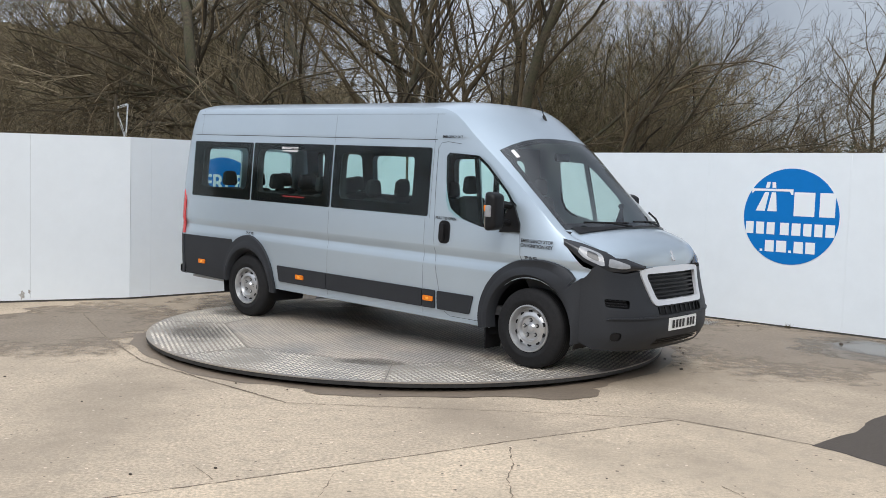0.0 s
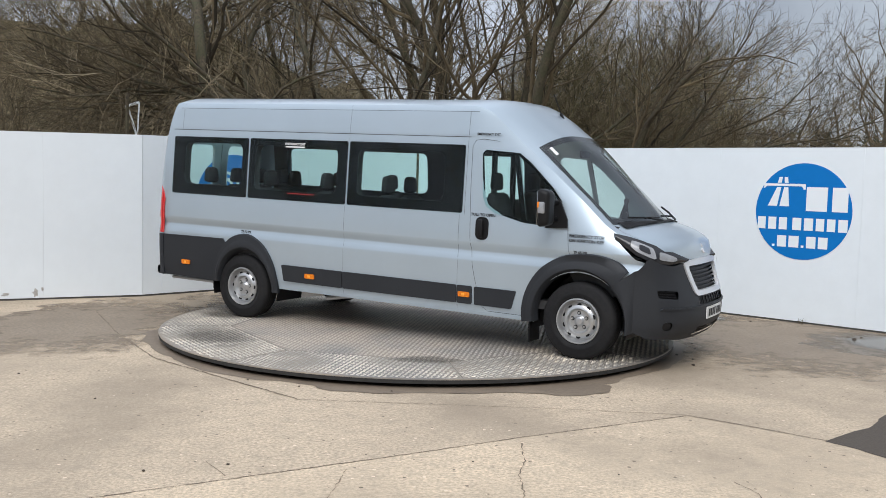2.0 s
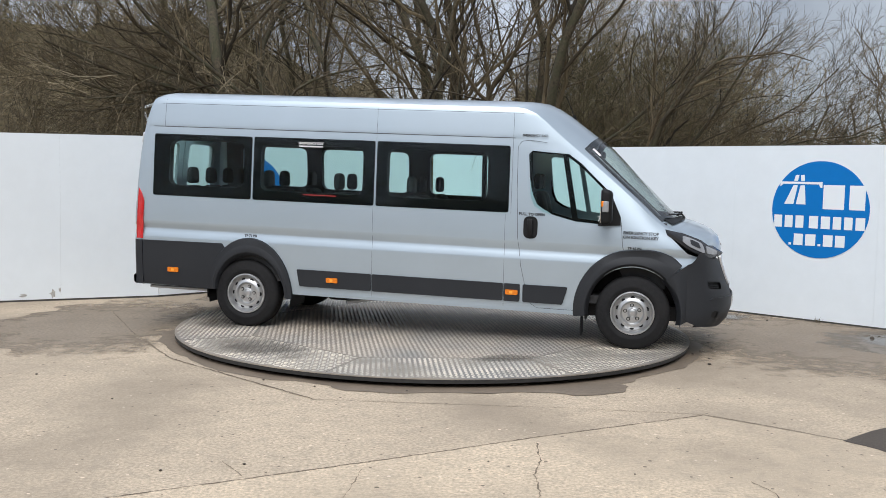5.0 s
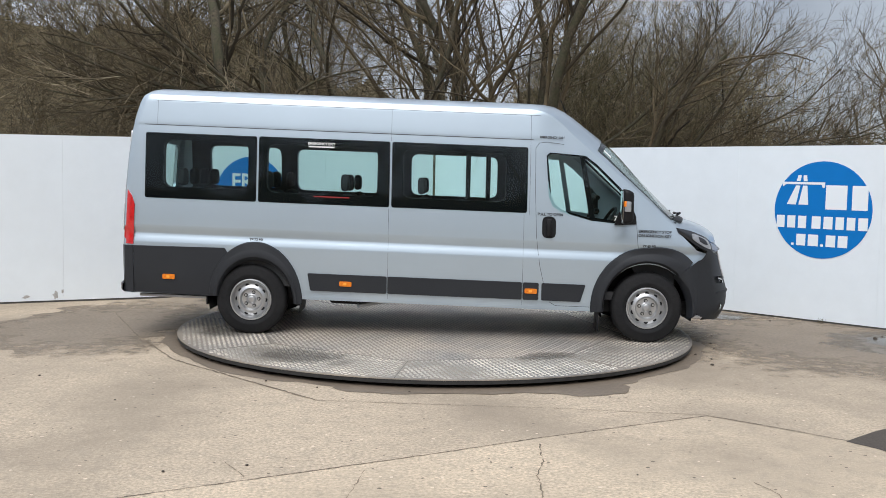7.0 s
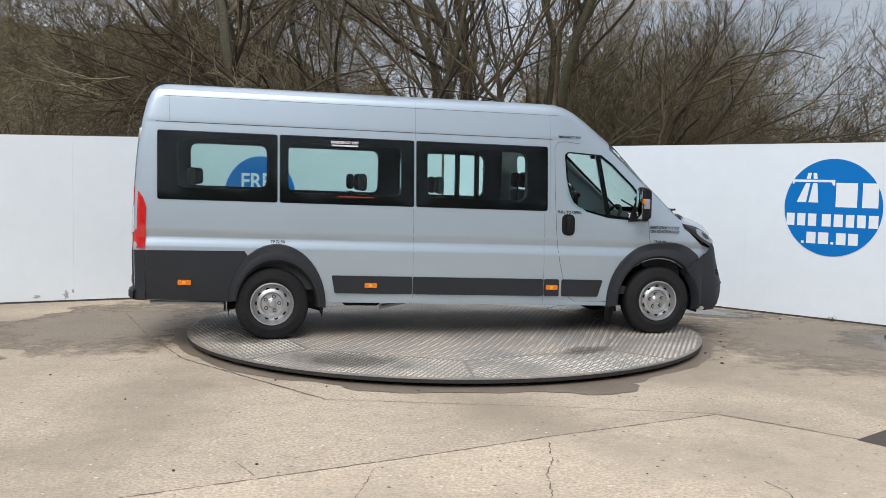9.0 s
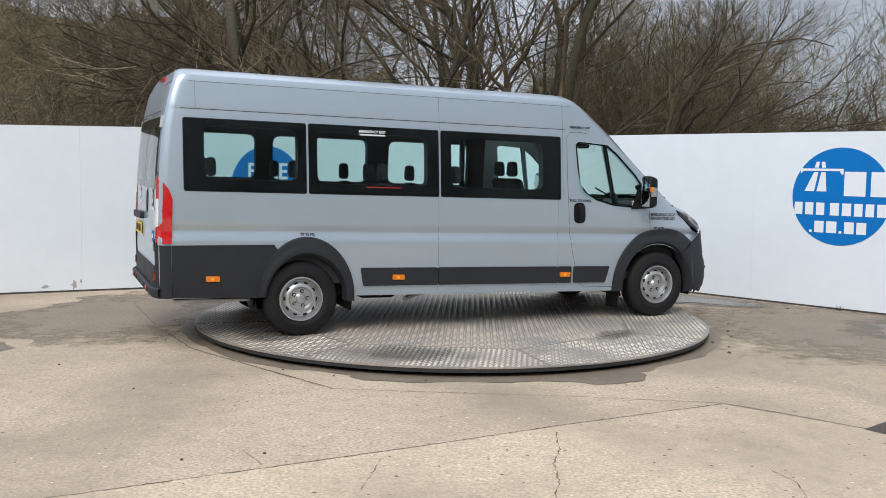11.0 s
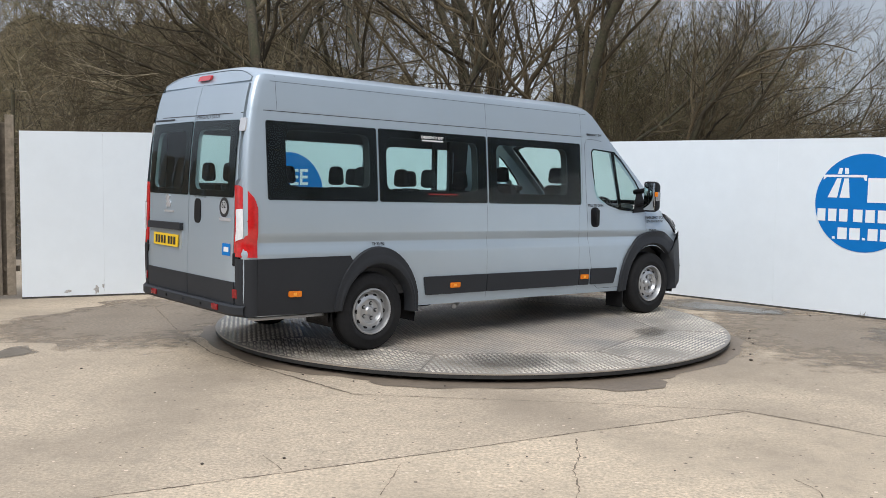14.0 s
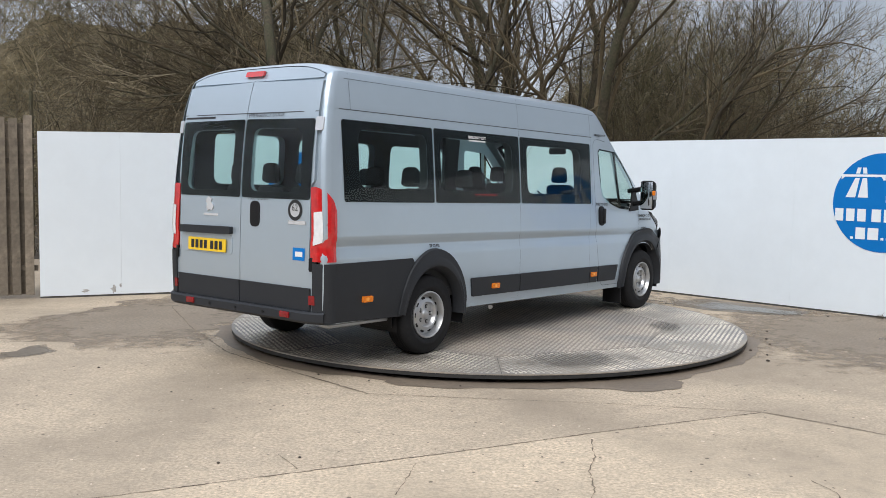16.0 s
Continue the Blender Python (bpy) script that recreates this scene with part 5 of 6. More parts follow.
def nose_sheet(y0, y1, z0, z1, off, ny=24, nz=10, keep=None):
    bm = bmesh.new()
    grid = []
    for j in range(nz + 1):
        z = z0 + (z1 - z0) * j / nz
        row = []
        for i in range(ny + 1):
            t = -1 + 2 * i / ny
            y = (y0 + y1) / 2 + (y1 - y0) / 2 * math.sin(t * math.pi / 2)
            row.append(bm.verts.new(nose_point(y, z, off)))
        grid.append(row)
    for j in range(nz):
        for i in range(ny):
            bm.faces.new((grid[j][i], grid[j][i + 1], grid[j + 1][i + 1], grid[j + 1][i]))
    return bm


GRILLE = [(-0.405, 0.665), (0.405, 0.665), (0.49, 0.925), (-0.49, 0.925)]


def on_nose(off):
    return lambda u, v, d: nose_point(u, v, off + d)


def nose_top(y):
    """Upper edge of the bumper: under the lamps, then under the bonnet's nose."""
    return lerp_table([(0.0, 0.975), (0.50, 0.955), (0.56, 0.93), (0.70, 0.912), (0.84, 0.93), (0.90, 0.965), (0.935, 0.992), (0.955, 0.955), (0.985, 0.86)], abs(y))


top_edge = [(0.985 * math.sin(radians(q)), nose_top(0.985 * math.sin(radians(q)))) for q in range(90, -91, -5)]
bumper_outline = [(-0.985, 0.32), (-0.93, 0.262), (-0.6, 0.24), (0.6, 0.24), (0.93, 0.262), (0.985, 0.32)] + top_edge[0:]
bm = skin(bumper_outline, on_nose(0.0), 0, 0.055, holes=[rounded(GRILLE, 0.05), rounded([(-0.40, 0.555), (0.40, 0.555), (0.40, 0.625), (-0.40, 0.625)], 0.015), rounded([(-0.44, 0.275), (0.44, 0.275), (0.40, 0.345), (-0.40, 0.345)], 0.02)] + [rounded([(s * 0.72, 0.62), (s * 0.895, 0.635), (s * 0.90, 0.705), (s * 0.70, 0.69)], 0.02) for s in (-1, 1)] + [rounded([(s * 0.79, 0.345), (s * 0.87, 0.345), (s * 0.87, 0.42), (s * 0.79, 0.42)], 0.036) for s in (-1, 1)])
bumper = vpart("front_bumper", bm, CLADDING, label="dark grey moulded front bumper")
# bumper corners, from the wheel-arch lip round to the front face
for sgn in (-1, 1):
    bm = bmesh.new()
    rows = []
    for i in range(15):
        q = i / 14
        a = radians(48 - 57 * q)
        ix, iz = 0.452 * math.cos(a), AXLE_F + 0.468 * math.sin(a)
        ox, oz = 0.506, 0.86 - 0.56 * q
        yo = 0.986 - (0.02 if oz < 0.3 else 0)
        row = [bm.verts.new((ix - 0.035, sgn * 0.93, iz - 0.02))]
        for t, dy in ((0.0, 0.0), (0.12, 0.014), (0.35, 0.017), (0.7, 0.008), (1.0, 0.0)):
            y = 1.024 + (yo - 1.024) * t ** 1.4
            row.append(bm.verts.new((ix + (ox - ix) * t, sgn * (y + dy), iz + (oz - iz) * t)))
        rows.append(row)
    for a, b in zip(rows, rows[1:]):
        for k in range(len(a) - 1):
            bm.faces.new((a[k], a[k + 1], b[k + 1], b[k]))
    vpart("bumper_corner", bm, CLADDING, bumper)
vpart("bumper_void", nose_sheet(-0.90, 0.90, 0.25, 0.93, -0.05), BLACK, bumper)
vpart("bumper_lip", skin([(-0.9, 0.53), (0.9, 0.53), (0.88, 0.545), (-0.88, 0.545)], on_nose(0.012), 0.012, 0.06), CLADDING, bumper)
vpart("chrome_surround", skin(rounded([(-0.445, 0.638), (0.445, 0.638), (0.545, 0.945), (0.25, 0.966), (-0.25, 0.966), (-0.545, 0.945)], 0.05), on_nose(0.014), 0.03, 0.07, holes=[rounded([(-0.385, 0.682), (0.385, 0.682), (0.462, 0.908), (-0.462, 0.908)], 0.035)]), SATIN, bumper, "satin chrome grille surround")
for k in range(6):
    z = 0.70 + k * 0.034
    vpart("grille_slat", skin([(-0.42, z), (0.42, z), (0.42, z + 0.014), (-0.42, z + 0.014)], on_nose(-0.012), 0.012, 0.09), BLACK, bumper)
for k in range(9):
    y = -0.36 + k * 0.09
    vpart("intake_rib", skin([(y, 0.56), (y + 0.02, 0.56), (y + 0.02, 0.62), (y, 0.62)], on_nose(-0.01), 0.012, 0.09), BLACK, bumper)
for k in range(3):
    vpart("intake_rib", skin([(-0.41, 0.285 + k * 0.02), (0.41, 0.285 + k * 0.02), (0.41, 0.293 + k * 0.02), (-0.41, 0.293 + k * 0.02)], on_nose(-0.012), 0.012, 0.09), BLACK, bumper)
for s in (-1, 1):
    for k in range(3):
        vpart("vent_blade", skin([(s * 0.72, 0.632 + k * 0.022), (s * 0.89, 0.645 + k * 0.022), (s * 0.89, 0.653 + k * 0.022), (s * 0.72, 0.641 + k * 0.022)], on_nose(-0.014), 0.01, 0.09), BLACK, bumper)
    vpart("fog_lamp_cover", skin(rounded([(s * 0.795, 0.35), (s * 0.865, 0.35), (s * 0.865, 0.415), (s * 0.795, 0.415)], 0.032), on_nose(-0.006), 0.02, 0.09), BLACK, bumper)


def number_plate(face, mat, parent_name, tag):
    """A plate with plain dark bars for its characters."""
    plate = vpart("number_plate", skin(rounded([(-0.26, 0), (0.26, 0), (0.26, 0.112), (-0.26, 0.112)], 0.008, 2), lambda u, v, d: face(u, v, 0.008 + d), 0.008, 0.15), mat, label=tag)
    x = -0.215
    for k in range(7):
        vpart("bar", skin([(x, 0.020), (x + 0.042, 0.020), (x + 0.042, 0.092), (x, 0.092)], lambda u, v, d: face(u, v, 0.0105 + d), 0, 0.3), INK, plate)
        x += 0.060 + (0.028 if k == 3 else 0)
    return plate


number_plate(lambda u, v, d: nose_point(u, v + 0.41, 0.004 + d), PLATE_WHITE, "front", "white number plate with dark bars")


# headlamps: a swept-back lens between wing, bonnet and bumper
def lamp_point(u, v, sgn, off):
    """u from the outer rear corner (0) to the inner tip (1), v from lower (0) to upper edge (1)."""
    low = [(0.0, (0.31, 0.962, 1.135)), (0.25, (0.52, 0.945, 0.995)), (0.5, (0.66, 0.87, 0.94)), (0.75, (0.75, 0.71, 0.92)), (1.0, (0.825, 0.50, 0.935))]
    high = [(0.0, (0.285, 0.935, 1.187)), (0.25, (0.46, 0.885, 1.155)), (0.5, (0.60, 0.815, 1.105)), (0.75, (0.735, 0.665, 1.045)), (1.0, (0.85, 0.475, 0.972))]
    def at(tab):
        return Vector([lerp_table([(a, b[i]) for a, b in tab], u) for i in range(3)])
    p = at(low).lerp(at(high), v)
    p += Vector((0.6, 0.7, 0.25)).normalized() * (off + 0.022 * math.sin(math.pi * v))
    p.y *= sgn
    return p


for sgn in (-1, 1):
    lamp = vpart("headlamp", skin([(0, 0), (1, 0), (1, 1), (0, 1)], lambda u, v, d, s=sgn: lamp_point(u, v, s, d), 0.04, 0.12), LAMP_DARK, label="swept-back headlamp with a dark bezel")
    vpart("reflector", skin(rounded([(0.16, 0.22), (0.52, 0.15), (0.50, 0.80), (0.20, 0.82)], 0.12), lambda u, v, d, s=sgn: lamp_point(u, v, s, 0.006 + d), 0.006, 0.12), CLEAR_LENS, lamp, "bright main lens")
    vpart("lens", skin(rounded([(0.27, 0.35), (0.44, 0.32), (0.43, 0.68), (0.29, 0.70)], 0.08), lambda u, v, d, s=sgn: lamp_point(u, v, s, 0.011 + d), 0.004, 0.12), LAMP_DARK, lamp)
    vpart("reflector", skin(rounded([(0.56, 0.18), (0.84, 0.25), (0.82, 0.62), (0.58, 0.70)], 0.1), lambda u, v, d, s=sgn: lamp_point(u, v, s, 0.006 + d), 0.006, 0.12), CLEAR_LENS, lamp)

# badge on the bonnet's nose, as a plain shape
bm = skin([(-0.018, 0.0), (0.0, 0.01), (0.02, 0.0), (0.024, 0.03), (0.012, 0.045), (0.026, 0.075), (0.0, 0.105), (-0.026, 0.08), (-0.01, 0.06), (-0.026, 0.035)], lambda u, v, d: (0.872 - 0.42 * v + d, u, 1.005 + v * 0.9 + 0.005 + d), 0.008, 0.5)
vpart("badge", bm, CHROME, label="plain chrome emblem")
# bonnet gap
for sgn in (-1, 1):
    bm = bmesh.new()
    prev = None
    for s in ST[44:]:
        p = top_point(s, sgn * 0.93)
        cur = [bm.verts.new(p + Vector((0, dy, 0.002))) for dy in (-0.0025, 0.0025)]
        if prev:
            bm.faces.new((prev[0], cur[0], cur[1], prev[1]))
        prev = cur
    vpart("panel_gap", bm, SEAM, smooth=False)

# wipers, aerial, mirrors
def rod(pts, r, sides=6):
    w = Wood()
    w.stem([Vector(p) for p in pts], r, r, sides)
    bm = bmesh.new()
    vv = [bm.verts.new(p) for p in w.v]
    for f in w.f:
        bm.faces.new([vv[i] for i in f])
    bm.faces.new(vv[:sides])
    bm.faces.new(vv[-sides:])
    return bm


for y0, y1 in ((-0.10, -0.66), (0.52, 0.02)):
    pts = [screen_point(0.955 - 0.03 * i / 6, (y0 + (y1 - y0) * i / 6) / 0.92, 0.03) for i in range(7)]
    arm = vpart("wiper", rod(pts, 0.009), BLACK, label="black windscreen wiper")
    vpart("arm", rod([screen_point(1.03, y0 / 0.92, 0.03), screen_point(0.98, (y0 + y1) / 2 / 0.92, 0.05), screen_point(0.955, (y0 + y1 * 1.4) / 2.4 / 0.92, 0.035)], 0.011), BLACK, arm)
vpart("arm", rod([screen_point(1.0, 0.62, 0.03), screen_point(0.90, 0.70, 0.04), screen_point(0.80, 0.74, 0.03)], 0.011), BLACK, arm)
vpart("aerial", rod([(-0.71, 0.15, 2.28), (-0.75, 0.15, 2.39), (-0.81, 0.15, 2.52)], 0.005), BLACK, label="thin black roof aerial")
vpart("aerial_foot", rod([(-0.695, 0.15, 2.265), (-0.725, 0.15, 2.32)], 0.016), BLACK)

for sgn in (-1, 1):
    bm = bmesh.new()
    bmesh.ops.create_cube(bm, size=1)
    for v in bm.verts:
        v.co = Vector((-0.265 + v.co.x * 0.105, sgn * (1.205 + v.co.y * sgn * 0.19 * sgn * sgn), 1.385 + v.co.z * 0.36))
        if v.co.x > -0.265:
            v.co.z = 1.385 + (v.co.z - 1.385) * 0.82
            v.co.y = sgn * 1.205 + (v.co.y - sgn * 1.205) * 0.85
    bmesh.ops.bevel(bm, geom=bm.edges[:], offset=0.04, segments=3, affect="EDGES", profile=0.6)
    mirror = vpart("door_mirror", bm, BLACK, label="tall black door mirror")
    vpart("mirror_glass", box_bm((-0.3245, sgn * 1.205 - 0.075, 1.23), (-0.3195, sgn * 1.205 + 0.075, 1.54), 0.002), MIRROR_GLASS, mirror)
    for z in (1.30, 1.46):
        vpart("bracket", rod([(-0.24, sgn * 0.93, z - 0.03), (-0.26, sgn * 1.02, z - 0.02), (-0.27, sgn * 1.13, z)], 0.03, 8), BLACK, mirror)
    vpart("mirror_foot", skin([(-0.36, 1.19), (-0.14, 1.205), (-0.14, 1.28), (-0.21, 1.44), (-0.25, 1.48)], on_side(0.012, sgn), 0.02, 0.3), BLACK, mirror)
    vpart("indicator", box_bm((-0.31, sgn * 1.285 - 0.022, 1.335), (-0.245, sgn * 1.285 + 0.022, 1.44), 0.012), CLEAR_LENS, mirror, "clear and amber repeater")
    vpart("indicator_amber", box_bm((-0.318, sgn * 1.286 - 0.022, 1.385), (-0.29, sgn * 1.286 + 0.022, 1.44), 0.008), AMBER, mirror)

# ---- rear end ----
def rear_door(sgn):
    lo, hi = (0.004, 0.895)
    pts = [(sgn * lo, 0.395), (sgn * hi, 0.395), (sgn * hi, 0.79), (sgn * 0.845, 0.80), (sgn * 0.845, 1.40), (sgn * 0.875, 1.44), (sgn * 0.86, 2.05), (sgn * 0.848, 2.235), (sgn * lo, 2.258)]
    hole = rounded([(sgn * 0.12, 1.34), (sgn * 0.74, 1.34), (sgn * 0.71, 1.85), (sgn * 0.12, 1.86)], 0.08)
    door = vpart("rear_door", skin(pts, on_rear(0.012), 0.03, 0.12, holes=[hole]), SILVER, label="silver rear door with a tinted window")
    pane = rounded([(sgn * 0.010, 1.285), (sgn * 0.843, 1.285), (sgn * 0.845, 1.93), (sgn * 0.010, 1.94)], 0.03)
    win = vpart("rear_window", skin(pane, on_rear(0.022), 0, 0.2), GLASS_SIDE, door, "dark tinted rear window")
    vpart("enamel_border", skin(pane, on_rear(0.015), 0, 0.2, holes=[hole]), FRIT, door)
    vpart("door_cladding", skin([(sgn * 0.006, 0.40), (sgn * 0.86, 0.40), (sgn * 0.86, 0.585), (sgn * 0.006, 0.585)], on_rear(0.022), 0.02, 0.2), CLADDING, door, "dark grey lower door cladding")
    vpart("panel_gap", skin([(sgn * 0.0, 1.985), (sgn * 0.865, 1.985), (sgn * 0.865, 1.992), (sgn * 0.0, 1.992)], on_rear(0.0135), 0, 0.3), SEAM, door)
    for z in (1.835, 0.72):
        vpart("hinge", skin(rounded([(sgn * 0.855, z), (sgn * 0.925, z), (sgn * 0.925, z + 0.11), (sgn * 0.855, z + 0.11)], 0.015, 2), on_rear(0.026), 0.02, 0.3), BLACK if z < 1 else SATIN, door)
    return door


right_door, left_door = rear_door(-1), rear_door(1)
vpart("panel_gap", skin([(-0.004, 0.395), (0.004, 0.395), (0.004, 2.27), (-0.004, 2.27)], on_rear(0.004), 0, 0.2), SEAM)
def crown_line(y, drop=0.0):
    """Height of the roof's rear edge above the doors."""
    return 2.379 - 0.090 * min(1.0, abs(y) / 0.849) ** 4.4 - drop


def header_outline(foot, half, drop):
    arc = [half * (1 - 2 * k / 16) for k in range(17)]
    return [(-half + 0.005, foot), (half - 0.005, foot)] + [(y, max(foot + 0.003, crown_line(y, drop))) for y in arc]


vpart("rear_header", skin(header_outline(2.262, 0.835, 0.004), on_rear(0.0), 0.03, 0.12), SILVER, label="silver roof-edge panel above the rear doors")
vpart("rear_frame", skin(header_outline(2.20, 0.846, 0.0), on_rear(-0.012), 0.012, 0.15), SILVER)
for sgn in (-1, 1):
    vpart("rear_frame", skin([(sgn * 0.78, 0.40), (sgn * 0.935, 0.40), (sgn * 0.925, 1.5), (sgn * 0.868, 2.1), (sgn * 0.862, 2.22), (sgn * 0.842, 2.28), (sgn * 0.76, 2.29)], on_rear(-0.012), 0.012, 0.15), SILVER)
vpart("high_brake_lamp", skin(rounded([(-0.10, 2.305), (0.13, 2.305), (0.13, 2.352), (-0.10, 2.352)], 0.012, 2), on_rear(0.022), 0.02, 0.3), RED, label="red high-level brake lamp")
handle = vpart("door_handle", skin(rounded([(-0.245, 1.045), (-0.125, 1.045), (-0.125, 1.26), (-0.245, 1.26)], 0.055, 5), on_rear(0.018), 0.006, 0.3), BLACK, right_door, "black upright door handle")
vpart("plate_garnish", skin(rounded([(0.10, 0.965), (0.80, 0.955), (0.80, 1.02), (0.10, 1.03)], 0.01, 2), on_rear(0.05), 0.04, 0.2), CLADDING, left_door, "dark grey number plate lamp bar")
vpart("plate_recess", skin(rounded([(0.10, 0.79), (0.80, 0.79), (0.80, 0.955), (0.10, 0.955)], 0.03, 2), on_rear(0.016), 0.004, 0.2), SILVER, left_door)
number_plate(lambda u, v, d: on_rear(0.024)(0.43 - u, v + 0.805, d), YELLOW, "rear", "yellow number plate with dark bars")
vpart("badge", skin([(0.38, 1.16), (0.41, 1.17), (0.44, 1.155), (0.46, 1.19), (0.44, 1.21), (0.47, 1.24), (0.43, 1.285), (0.38, 1.26), (0.40, 1.235), (0.36, 1.20)], on_rear(0.022), 0.008, 0.5), CHROME, left_door, "plain chrome emblem")
for y0, y1, z0, z1 in ((0.30, 0.50, 1.115, 1.135),):
    vpart("name_strip", skin([(y0, z0), (y1, z0), (y1, z1), (y0, z1)], on_rear(0.017), 0.004, 0.5), CHROME, left_door, "plain chrome name strip")
vpart("name_strip", skin([(-0.80, 1.085), (-0.60, 1.085), (-0.60, 1.115), (-0.80, 1.115)], on_rear(0.017), 0.004, 0.5), CHROME, right_door, "plain chrome name strip")
# round speed sticker and small blue sticker
circle = lambda cy, cz, r, n=28: [(cy + r * math.cos(2 * math.pi * k / n), cz + r * math.sin(2 * math.pi * k / n)) for k in range(n)]
vpart("speed_sticker", skin(circle(-0.675, 1.20, 0.085), on_rear(0.0145), 0, 0.3), INK, right_door, "round black and white speed sticker")
vpart("sticker_face", skin(circle(-0.675, 1.20, 0.056), on_rear(0.0165), 0, 0.3), SATIN, right_door)
vpart("blue_sticker", skin([(-0.80, 0.80), (-0.66, 0.80), (-0.66, 0.90), (-0.80, 0.90)], on_rear(0.0155), 0, 0.3), BLUE, right_door, "small blue sticker with a white mark")
vpart("sticker_mark", skin([(-0.775, 0.83), (-0.69, 0.83), (-0.69, 0.87), (-0.775, 0.87)], on_rear(0.0175), 0, 0.3), PLATE_WHITE, right_door)
vpart("address_strip", skin([(0.42, 1.955), (0.84, 1.955), (0.84, 1.972), (0.42, 1.972)], on_rear(0.0145), 0, 0.3), INK, left_door)


def corner(u, v, sgn, off):
    """Wraps round the rear corner: u from the side (0) to the back (1)."""
    a = u * math.pi / 2
    w = max(half_width(-5.2, v), 1.004 if v < 1.1 else 0)
    r = 0.10
    cx, cy = rear_x(v) + r, w - r
    if u < 0:
        return Vector((cx - u * 0.14, sgn * (w + off), v))
    if u > 1:
        return Vector((cx - r - off, sgn * (cy - (u - 1) * 0.12), v))
    return Vector((cx - (r + off) * math.sin(a), sgn * (cy + (r + off) * math.cos(a)), v))


for sgn in (-1, 1):
    lamp = vpart("tail_lamp", skin([(-0.12, 0.80), (1.36, 0.80), (1.36, 1.385), (0.9, 1.39), (0.45, 1.36), (0.1, 1.29), (-0.12, 1.20)], lambda u, v, d, s=sgn: corner(u, v, s, 0.014 + d), 0.012, 0.05), RED, label="tall red tail lamp")
    vpart("reverse_lens", skin(rounded([(0.58, 0.955), (1.06, 0.925), (1.08, 1.19), (0.62, 1.20)], 0.03), lambda u, v, d, s=sgn: corner(u, v, s, 0.022 + d), 0.004, 0.05), REVERSE, lamp, "clear reversing lens")
    vpart("corner_cladding", skin([(-0.10, 0.31), (1.2, 0.31), (1.2, 0.785), (-0.10, 0.785)], lambda u, v, d, s=sgn: corner(u, v, s, 0.016 + d), 0.016, 0.1), CLADDING, label="dark grey rear corner cladding")
    vpart("reflector", skin([(sgn * 0.86, 0.455), (sgn * 0.915, 0.455), (sgn * 0.915, 0.53), (sgn * 0.86, 0.53)], on_rear(0.035), 0.01, 0.3), RED_DARK, label="small red reflector")
    vpart("bumper_lamp", box_bm((-5.418, sgn * 0.62 - 0.055, 0.335), (-5.40, sgn * 0.62 + 0.055, 0.385), 0.006), RED_DARK, label="red lamp set in the rear bumper")
bm = bmesh.new()
prof = []
for i in range(41):
    y = -1.0 + 2.0 * i / 40
    k = max(0.0, (abs(y) - 0.82) / 0.18)
    x = -5.405 + 0.06 * k * k
    prof.append([bm.verts.new(Vector(p)) for p in ((x + 0.09, y, 0.395), (x + 0.015, y, 0.400), (x, y, 0.385), (x, y, 0.325), (x + 0.02, y, 0.305), (x + 0.13, y, 0.300))])
for a, b in zip(prof, prof[1:]):
    for k in range(5):
        bm.faces.new((a[k], a[k + 1], b[k + 1], b[k]))
vpart("rear_bumper", bm, CLADDING, label="dark grey rear step bumper")
for y in (-0.35, 0.0, 0.35):
    vpart("parking_sensor", rod([(-5.40, y, 0.355), (-5.412, y, 0.355)], 0.012, 8), BLACK)

# ---- wheels ----
def lathe(profile, n, axis_y):
    """Turns a profile of (radius, y) round the y axis."""
    bm = bmesh.new()
    rows = []
    for k in range(n):
        q = 2 * math.pi * k / n
        rows.append([bm.verts.new((r * math.cos(q), y, r * math.sin(q))) for r, y in profile])
    for k in range(n):
        a, b = rows[k], rows[(k + 1) % n]
        for i in range(len(profile) - 1):
            bm.faces.new((a[i], a[i + 1], b[i + 1], b[i]))
    return bm


